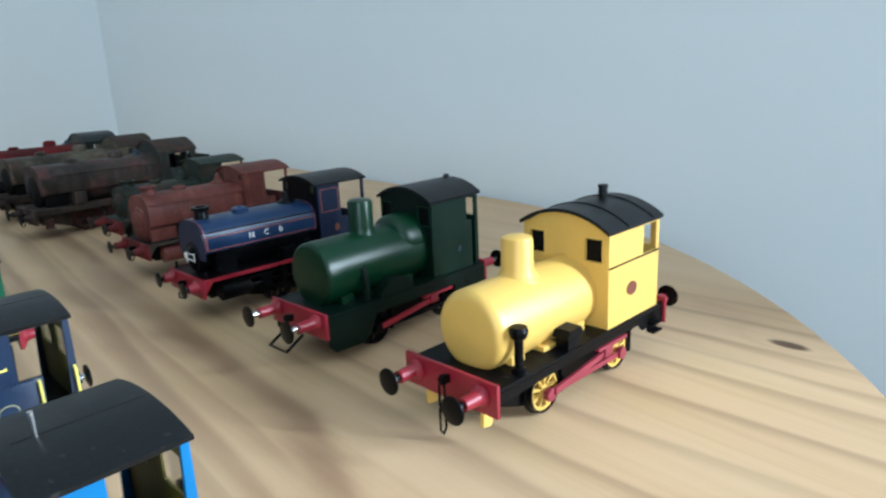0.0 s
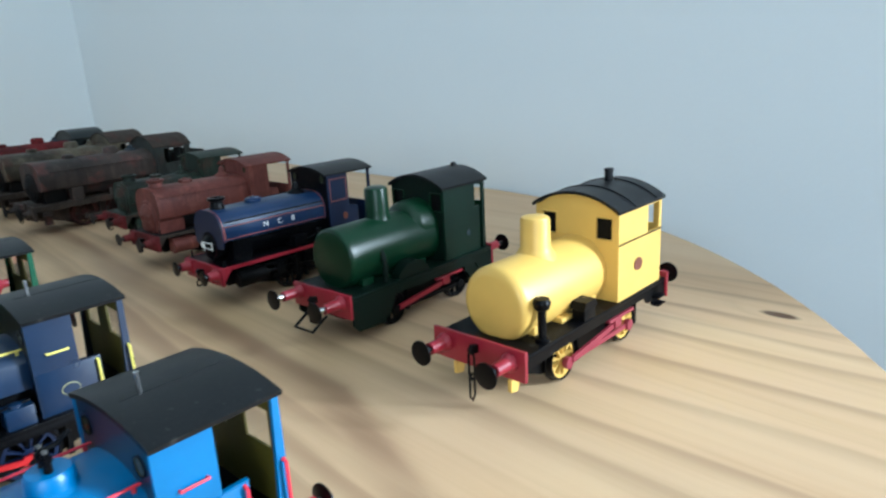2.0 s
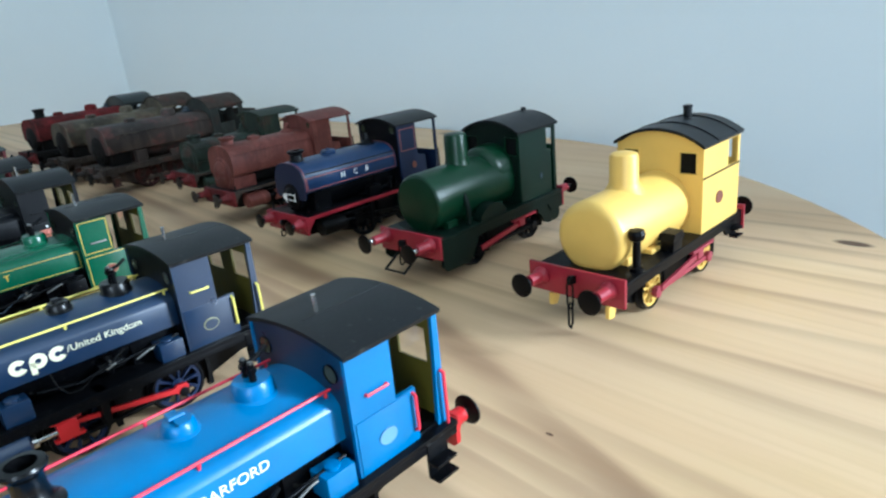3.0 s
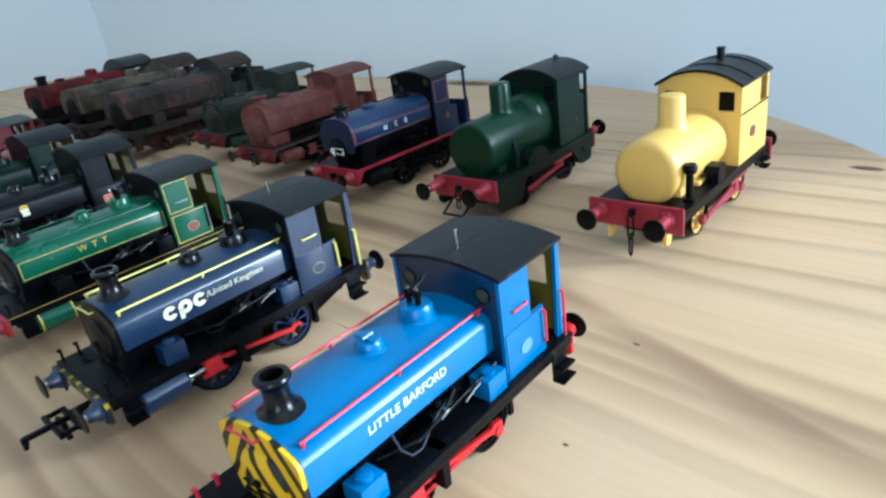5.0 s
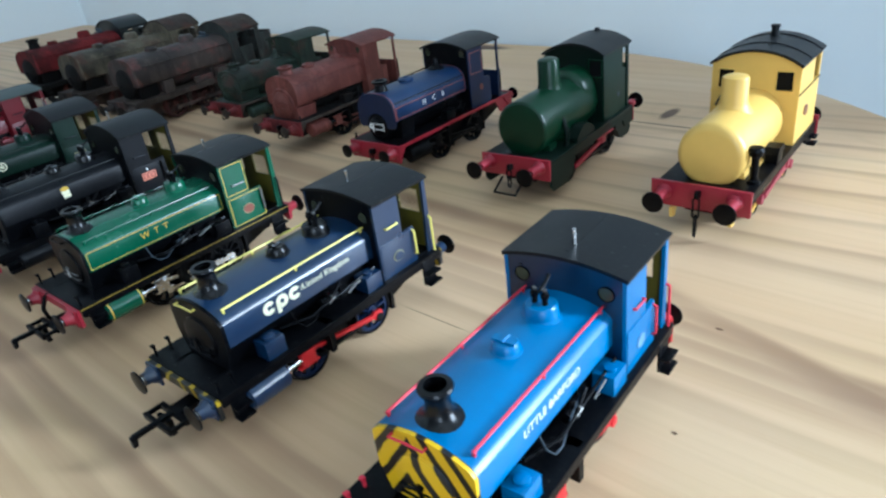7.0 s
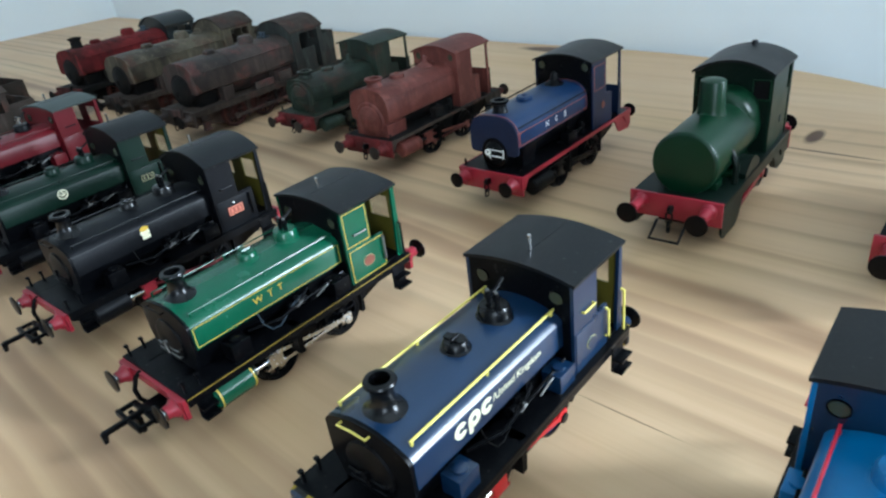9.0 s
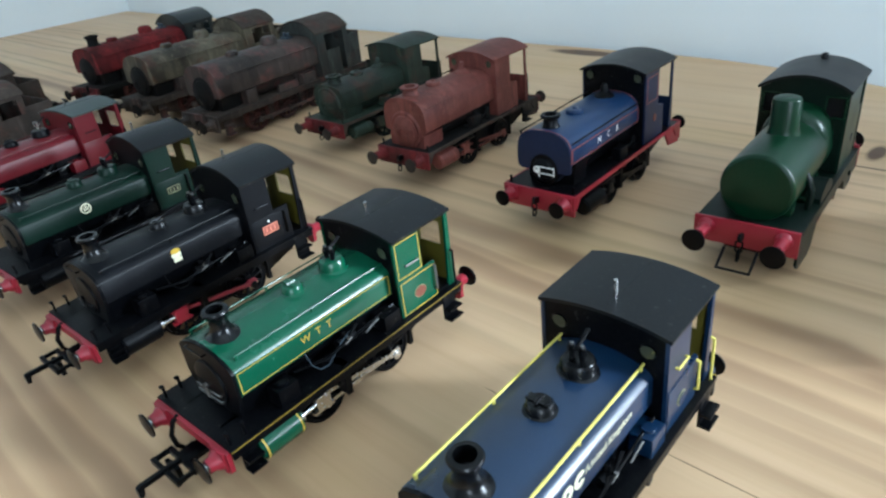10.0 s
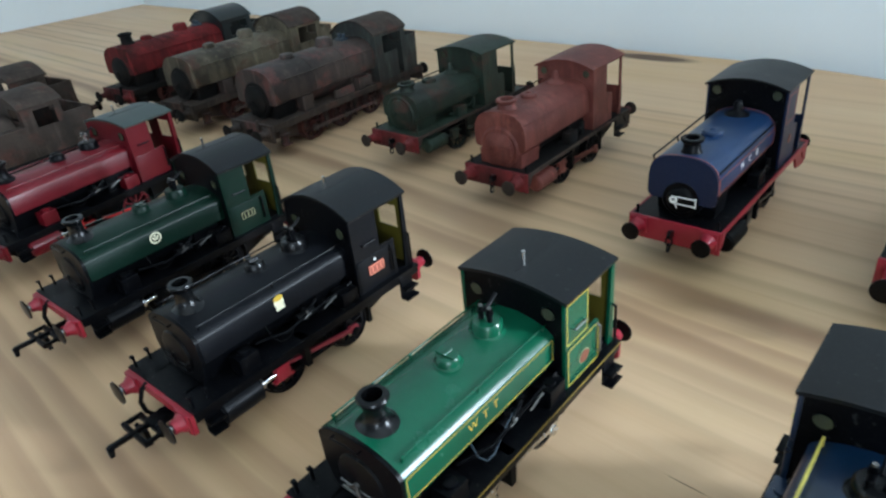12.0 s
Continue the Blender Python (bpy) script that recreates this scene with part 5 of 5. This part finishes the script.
    for s in (-1, 1):
        bm = bmesh.new()
        rod(bm, (tank0 + 1, s * (hw - 0.4), tzs + 1.6), (cab0, s * (hw - 0.4), tzs + 2.4), 0.3, None, 6)
        for xx in (tank0 + 1.4, tank0 + 18):
            rod(bm, (xx, s * (hw - 1.2), tzs - 0.8), (xx, s * (hw - 0.4), tzs + 1.7), 0.3, None, 6)
        if s > 0:
            part("tank_handrail", bm, M["black"] if not kit else under, root, "", 0)
        else:
            part("tank_handrail", bm_of(lambda b: rod(b, (tank0 + 1, -hw + 0.3, tzs - 0.2), (cab0, -hw + 0.3, tzs - 0.2), 0.25, None, 6)), M["black"] if not kit else body, root, "", 0)
            bm.free()
        pb = bmesh.new()
        pipe(pb, [(cab0 - 20, s * 9, 18), (cab0 - 12, s * 11, 18.2), (cab0 - 6, s * 11, 20)], 0.4)
        box(pb, cab0 - 18, cab0 - 12, s * 9, s * 12.5, fpz, fpz + 4.4)
        rod(pb, (cab0 - 5, s * 10.6, fpz), (cab0 - 5, s * 10.6, 22), 1.0)
        part("injector", pb, under if kit else M["black"], root)
        part("lamp_iron", bm_of(lambda b: box(b, b0 + 1, b0 + 1.6, s * 12, s * 12.7, fpz, fpz + 2.6)), under, root)
    # cab
    zc = ze + rise
    part("cab_front", bm_of(lambda b: slab(b, [(-chw, fpz)] + [(yy, zz - 0.5) for yy, zz in arc(chw, ze, zc, 12)] + [(chw, fpz)], cab0, cab0 + 0.8, "yz")), body if kit else M["black"], root)
    for s in (-1, 1):
        spec = part("spectacle", bm_of(lambda b: lathe(b, [(1.5, 0), (1.95, 0), (1.95, 0.4), (1.5, 0.4), (1.5, 0)], (cab0, s * 9.6, ze - 2.2), "-x", 18)), M["black"] if not kit else body, root, "", 0)
        part("pane", bm_of(lambda b: lathe(b, [(0, 0), (1.55, 0), (1.55, 0.15), (0, 0.15)], (cab0, s * 9.6, ze - 2.2), "-x", 18)), M["dark_glass"], spec, "", 0)
        mid = cab0 + (cab1 - cab0) * 0.46
        low = cab0 + (cab1 - cab0) * 0.66
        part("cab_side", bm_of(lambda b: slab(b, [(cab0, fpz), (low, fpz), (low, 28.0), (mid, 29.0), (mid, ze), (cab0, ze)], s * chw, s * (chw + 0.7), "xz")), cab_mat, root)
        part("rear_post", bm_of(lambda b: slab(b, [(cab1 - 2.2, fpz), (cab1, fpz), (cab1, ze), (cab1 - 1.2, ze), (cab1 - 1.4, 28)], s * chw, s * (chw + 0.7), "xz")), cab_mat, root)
        part("post_handrail", bm_of(lambda b: pipe(b, [(cab1 + 0.4, s * chw, 29), (cab1 + 1.2, s * chw, 28.6), (cab1 + 1.2, s * chw, 19)], 0.3)), M["black"] if not kit else under, root, "", 0)
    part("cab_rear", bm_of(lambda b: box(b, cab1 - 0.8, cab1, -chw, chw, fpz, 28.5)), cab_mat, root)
    part("backhead", bm_of(lambda b: box(b, cab0 + 0.8, cab0 + 4, -7, 7, fpz, 31)), under, root)
    rf = part("roof", bm_of(lambda b: vault(b, cab0 - 1.4, cab1 + 1.2, chw + 1.2, ze, zc, 0.7)), roof_mat, root, "", 0.1)
    return root


ncb = arched_saddle_tank(123.1, 249.4, 2.6, "royal-blue model saddle-tank engine with red frames and white letters", M["coal"], M["red"], M["red"], M["black"], 43.4, 2.8, -36.4, 11.0, 33.9, 24.5, 32.6, 36.2, 10.4, M["roof"], False, chim_x=4.6)
lettering("lettering", "N     C     B", 3.0, M["white"], ncb, on_side(-12.0, -10.44, 28.4), "white capital letters")
part("panel_lining", bm_of(lambda b: outline_strip(b, [(12.2, 31.8), (20.6, 31.8), (20.6, 41.0), (12.2, 41.0)], 0.3, -12.9)), M["orange"], ncb, "thin orange line round the cab panel", 0)
part("works_plate", bm_of(lambda b: oval(b, 19.0, -12.9, 24.8, 1.2, 1.5, 0.2)), M["plate_red"], ncb, "small brown oval works plate", 0)
part("tank_lining", bm_of(lambda b: outline_strip(b, [(-35.6, 25.9), (10.2, 25.9), (10.2, 30.6), (-35.6, 30.6)], 0.26, -10.42)), M["orange"], ncb, "thin orange line round the tank side", 0)
arched_saddle_tank(128.2, 322.5, 3.8, "matt red-brown primer-coloured model saddle-tank engine", M["oxide"], M["umber"], M["oxide_red"], M["soot"], 41.4, 3.2, -37.0, 9.6, 33.8, 23.0, 33.2, 37.0, 11.2, M["oxide"], True, 3.4)
arched_saddle_tank(136.6, 385.6, 2.2, "grimy dark-green model saddle-tank engine with faded red beam", M["mossy"], M["umber"], M["oxide_red"], M["mossy"], 40.8, 2.4, -35.0, 7.0, 31.0, 21.5, 29.6, 32.6, 10.6, M["mossy"], True, 3.2, chw=13.0)


# ---- larger six-wheeled saddle tanks with a bunker ----
def six_wheeled_saddle_tank(x, y, yaw, label, body, under, plate_mat, roof_mat, beam_mat, patch=None, front_mat=None, cab_mat=None, chimney=True):
    root = thing("model_locomotive", x, y, yaw, label)
    cab_mat = cab_mat or body
    fpz, b0, b1 = 17.4, -56.0, 56.0
    part("running_plate", bm_of(lambda b: box(b, b0, b1, -15.6, 15.6, fpz - 1.2, fpz)), plate_mat, root)
    for s in (-1, 1):
        part("valance", bm_of(lambda b: box(b, b0, b1, s * 14.6, s * 15.4, fpz - 3.4, fpz - 1.2)), plate_mat, root)
        step(root, -50.0, 14.6, s, fpz - 1, 6.0, under, 5)
        step(root, 44.0, 14.6, s, fpz - 1, 6.0, under, 6)
    for end in (-1, 1):
        bx = b0 if end < 0 else b1
        part("buffer_beam", bm_of(lambda b: box(b, bx, bx + end * 1.2, -15.8, 15.8, 9.0, fpz + 0.2)), beam_mat, root)
        buffers(root, bx + end * 1.2, 13.6, 6.6, end, beam_mat, M["soot"], M["soot"], r=3.4)
        chain_coupling(root, bx + end * 1.2, 13.4, end, 6.0, M["soot"])
        part("vacuum_pipe", bm_of(lambda b: pipe(b, [(bx + end * 1.6, -6, 9), (bx + end * 2.4, -6, 15), (bx + end * 1.6, -6, 19.5)], 0.8)), under, root, "", 0)
    chassis(root, -53, 52, (-27.0, -5.0, 18.0), 8.6, M["red_wheel"], M["red_wheel"], under, 11, fpz - 1)
    for s in (-1, 1):
        part("coupling_rod", bm_of(lambda b: box(b, -27, 18, s * 10.8, s * 11.7, 5.6, 7.4), lambda b: rod(b, (-27, s * 10.6, 6.5), (-27, s * 12, 6.5), 1.7), lambda b: rod(b, (-5, s * 10.6, 6.5), (-5, s * 12, 6.5), 1.7), lambda b: rod(b, (18, s * 10.6, 6.5), (18, s * 12, 6.5), 1.7)), under, root)
        part("splasher", bm_of(lambda b: box(b, -12, 2, s * 12.6, s * 14.4, fpz, fpz + 4)), under, root)
    fm = front_mat or body
    part("smokebox", bm_of(lambda b: lathe(b, [(0, 0), (8.6, 0), (9.2, 0.8), (9.2, 14), (0, 14)], (-50.8, 0, 26.6), "x", 34), lambda b: slab(b, [(-10, fpz), (10, fpz), (11.2, 26), (-11.2, 26)], -48, -36, "yz")), fm, root, "", 0)
    door = part("smokebox_door", bm_of(lambda b: lathe(b, [(0, 0), (7.4, 0), (7.2, 0.7), (5, 1.5), (0, 1.9)], (-50.8, 0, 26.6), "-x", 32)), fm, root, "", 0)
    part("door_handle", bm_of(lambda b: rod(b, (-52.9, 0, 26.6), (-52.9, -1, 22.8), 0.45, None, 8), lambda b: rod(b, (-53.1, 0, 26.6), (-53.1, 3, 25.6), 0.45, None, 8)), fm, door, "", 0)
    part("boiler", bm_of(lambda b: lathe(b, [(0, 0), (10, 0), (10, 58), (0, 58)], (-36, 0, 26.6), "x", 26)), under, root, "", 0)
    part("firebox", bm_of(lambda b: box(b, 4, 22, -10, 10, fpz, 27)), under, root)
    sec = round_section(14.4, 25.0, 41.4, 2.6)
    tank = part("saddle_tank", bm_of(lambda b: slab(b, sec, -50.4, 20.0, "yz")), body, root, "", 0.3)
    for xx in (-24.0, -2.0):
        part("tank_band", bm_of(lambda b: slab(b, round_section(14.55, 25.0, 41.55, 2.6), xx, xx + 0.8, "yz")), body, tank, "", 0)
    if chimney:
        part("chimney", bm_of(lambda b: lathe(b, [(0, -1.2), (5.0, -1.2), (4.6, 0), (3.6, 1.0), (3.4, 4.6), (4.3, 5.2), (4.5, 6.2), (3.2, 6.6), (2.6, 2), (0, 1.8)], (-40.5, 0, 41.2), "z", 28)), fm if front_mat else body, root, "", 0)
    part("filler_cap", bm_of(lambda b: lathe(b, [(0, -0.6), (3.6, -0.6), (3.6, 1.6), (3.0, 2.4), (0, 2.6)], (-27, 0, 41.0), "z", 24)), body, root, "", 0)
    part("dome", bm_of(lambda b: lathe(b, [(0, -0.8), (5.2, -0.8), (4.7, 0.6), (4.6, 3.0), (3.6, 4.4), (0, 4.8)], (-1, 0, 41.0), "z", 26)), body, root, "", 0)
    part("safety_valve", bm_of(lambda b: rod(b, (12, -1.6, 40.5), (12, -1.6, 44.5), 1.0), lambda b: rod(b, (12, 1.6, 40.5), (12, 1.6, 44.5), 1.0), lambda b: box(b, 9.6, 14.4, -3.2, 3.2, 40.2, 42.2)), M["grey"] if cab_mat is not body else body, root)
    for s in (-1, 1):
        part("tank_handrail", bm_of(lambda b: rod(b, (-44, s * 14.9, 36.0), (19, s * 14.9, 36.0), 0.4, None, 8)), body, root, "", 0)
        part("sand_box", bm_of(lambda b: box(b, -34, -27, s * 9, s * 14.2, fpz, 25)), under, root, bevel=0.3)
        part("tool_box", bm_of(lambda b: box(b, 6, 16, s * 9.5, s * 14.4, fpz, 23)), under, root, bevel=0.3)
    chw, ze, zc = 15.4, 42.6, 49.6
    part("cab_front", bm_of(lambda b: slab(b, [(-chw, fpz)] + [(yy, zz - 0.6) for yy, zz in arc(chw, ze, zc, 16)] + [(chw, fpz)], 20.0, 20.9, "yz")), cab_mat, root)
    us = [-chw, -12.4, -8.0, -4.0, 4.0, 8.0, 12.4, chw]
    part("cab_rear", bm_of(lambda b: grid_plate(b, us, [fpz, 34.0, 42.4, ze], [(1, 1), (2, 1), (4, 1), (5, 1)], 44.0, 44.9, "yz", arc_at(chw, ze, zc, 0.6))), cab_mat, root, "", 0)
    for s in (-1, 1):
        def side(b):
            grid_plate(b, [20.0, 26.0, 37.0, 41.0, 44.9], [fpz, 31.5, 40.6, ze], [(1, 1), (2, 1), (2, 0)], s * chw, s * (chw + 0.8), "xz")

        part("cab_side", bm_of(side), cab_mat, root, "", 0)
        if patch:
            part("cab_panel", bm_of(lambda b: box(b, 26.4, 36.6, s * (chw + 0.78), s * (chw + 0.95), 18.4, 31.0)), patch, root, "greyish repainted panel", 0)
    part("backhead", bm_of(lambda b: box(b, 20.9, 26, -8, 8, fpz, 34)), under, root)
    part("roof", bm_of(lambda b: vault(b, 19.0, 46.0, chw + 1.0, ze, zc, 0.9)), roof_mat, root, "", 0.15)
    part("bunker", bm_of(lambda b: box(b, 45.0, 54.6, -14.6, -13.8, fpz, 36.4), lambda b: box(b, 45.0, 54.6, 13.8, 14.6, fpz, 36.4), lambda b: slab(b, [(53.8, fpz), (54.6, fpz), (55.8, 37.0), (55.0, 37.0)], -14.6, 14.6, "xz"), lambda b: box(b, 45, 54, -13.8, 13.8, fpz, 31)), cab_mat, root, "", 0.1)
    return root


six_wheeled_saddle_tank(126.8, 464.9, 6.2, "large rust-brown weathered model saddle-tank engine with bunker", M["grime"], M["grime"], M["umber"], M["umber"], M["grime"], patch=M["slate"], front_mat=M["soot"], cab_mat=M["slate"], chimney=False)
six_wheeled_saddle_tank(124.5, 538.8, 7.4, "large dusty khaki-brown weathered model saddle-tank engine", M["khaki"], M["grime"], M["umber"], M["umber"], M["umber"], front_mat=M["soot"], chimney=False)
six_wheeled_saddle_tank(121.0, 613.0, 9.5, "large faded-red model saddle-tank engine with black cab", M["brick"], M["soot"], M["soot"], M["tar"], M["oxide_red"], front_mat=M["soot"], cab_mat=M["tar"])


# ---- a brown side-tank engine with cut-out cab ----
def side_tank(x, y, yaw, label, body, under):
    root = thing("model_locomotive", x, y, yaw, label, size=(1.1, 1.1, 0.97))
    fpz, b0, b1 = 16.8, -46.0, 42.0
    part("running_plate", bm_of(lambda b: box(b, b0, b1, -15, 15, fpz - 1.2, fpz)), under, root)
    for s in (-1, 1):
        part("valance", bm_of(lambda b: box(b, b0, b1, s * 14.2, s * 14.9, fpz - 3.2, fpz - 1.2)), under, root)
    for end in (-1, 1):
        bx = b0 if end < 0 else b1
        part("buffer_beam", bm_of(lambda b: box(b, bx, bx + end, -15, 15, 9, fpz + 0.2)), body, root)
        buffers(root, bx + end, 13.5, 6.4, end, body, M["soot"], M["soot"])
    chassis(root, -44, 40, (-22.0, -2.0, 18.0), 7.4, under, M["soot"], under, 10)
    part("smokebox", bm_of(lambda b: lathe(b, [(0, 0), (9.6, 0), (10.2, 0.7), (10.2, 50), (0, 50)], (-42, 0, 27), "x", 32), lambda b: box(b, -41, -30, -9, 9, fpz, 24)), body, root, "", 0)
    part("smokebox_door", bm_of(lambda b: lathe(b, [(0, 0), (7.6, 0), (7.4, 0.6), (5, 1.6), (0, 2)], (-42, 0, 27), "-x", 28)), body, root, "", 0)
    part("chimney", bm_of(lambda b: lathe(b, [(0, -1), (4.4, -1), (3.4, 0.6), (3.0, 5.6), (3.9, 6.2), (3.6, 7.2), (2.2, 7.2), (2, 2), (0, 2)], (-35, 0, 37), "z", 26)), body, root, "", 0)
    part("dome", bm_of(lambda b: lathe(b, [(0, -1), (5, -1), (4.4, 0.6), (4.2, 4), (3, 5.6), (0, 6.2)], (-14, 0, 37), "z", 26)), body, root, "", 0)
    for s in (-1, 1):
        part("side_tank", bm_of(lambda b: slab(b, [(-24, fpz), (9, fpz), (9, 32.0), (-22, 32.0), (-24, 30)], s * 9.6, s * 14.6, "xz")), body, root, bevel=0.4)
        def side(b):
            grid_plate(b, [9, 14.0, 23.0, 26], [fpz, 30, 38.4, 41], [(1, 1)], s * 13.9, s * 14.6, "xz")

        part("cab_side", bm_of(side), body, root, "", 0)
        part("bunker_side", bm_of(lambda b: box(b, 26, 38, s * 13.9, s * 14.6, fpz, 33.5)), body, root)
    part("bunker_back", bm_of(lambda b: box(b, 37.3, 38, -13.9, 13.9, fpz, 33.5), lambda b: box(b, 26, 37.3, -13.9, 13.9, fpz, 27)), body, root)
    for x0 in (9.0, 25.2):
        part("cab_end", bm_of(lambda b: grid_plate(b, [-13.9, -11.6, -8, -4.6, 4.6, 8, 11.6, 13.9], [fpz, 34, 40, 41], [(1, 1), (2, 1), (4, 1), (5, 1)], x0, x0 + 0.8, "yz", arc_at(13.9, 41, 46.4, 0.6))), body, root, "", 0)
    part("roof", bm_of(lambda b: vault(b, 8.0, 27.2, 15.4, 40.6, 46.8, 0.9)), body, root, "", 0.12)
    return root


for x, y in ((-22.3, 530.8), (-6.5, 599.3)):
    side_tank(x, y, 9.0, "dull brown model side-tank engine with open cab and empty bunker", M["umber"], M["soot"])
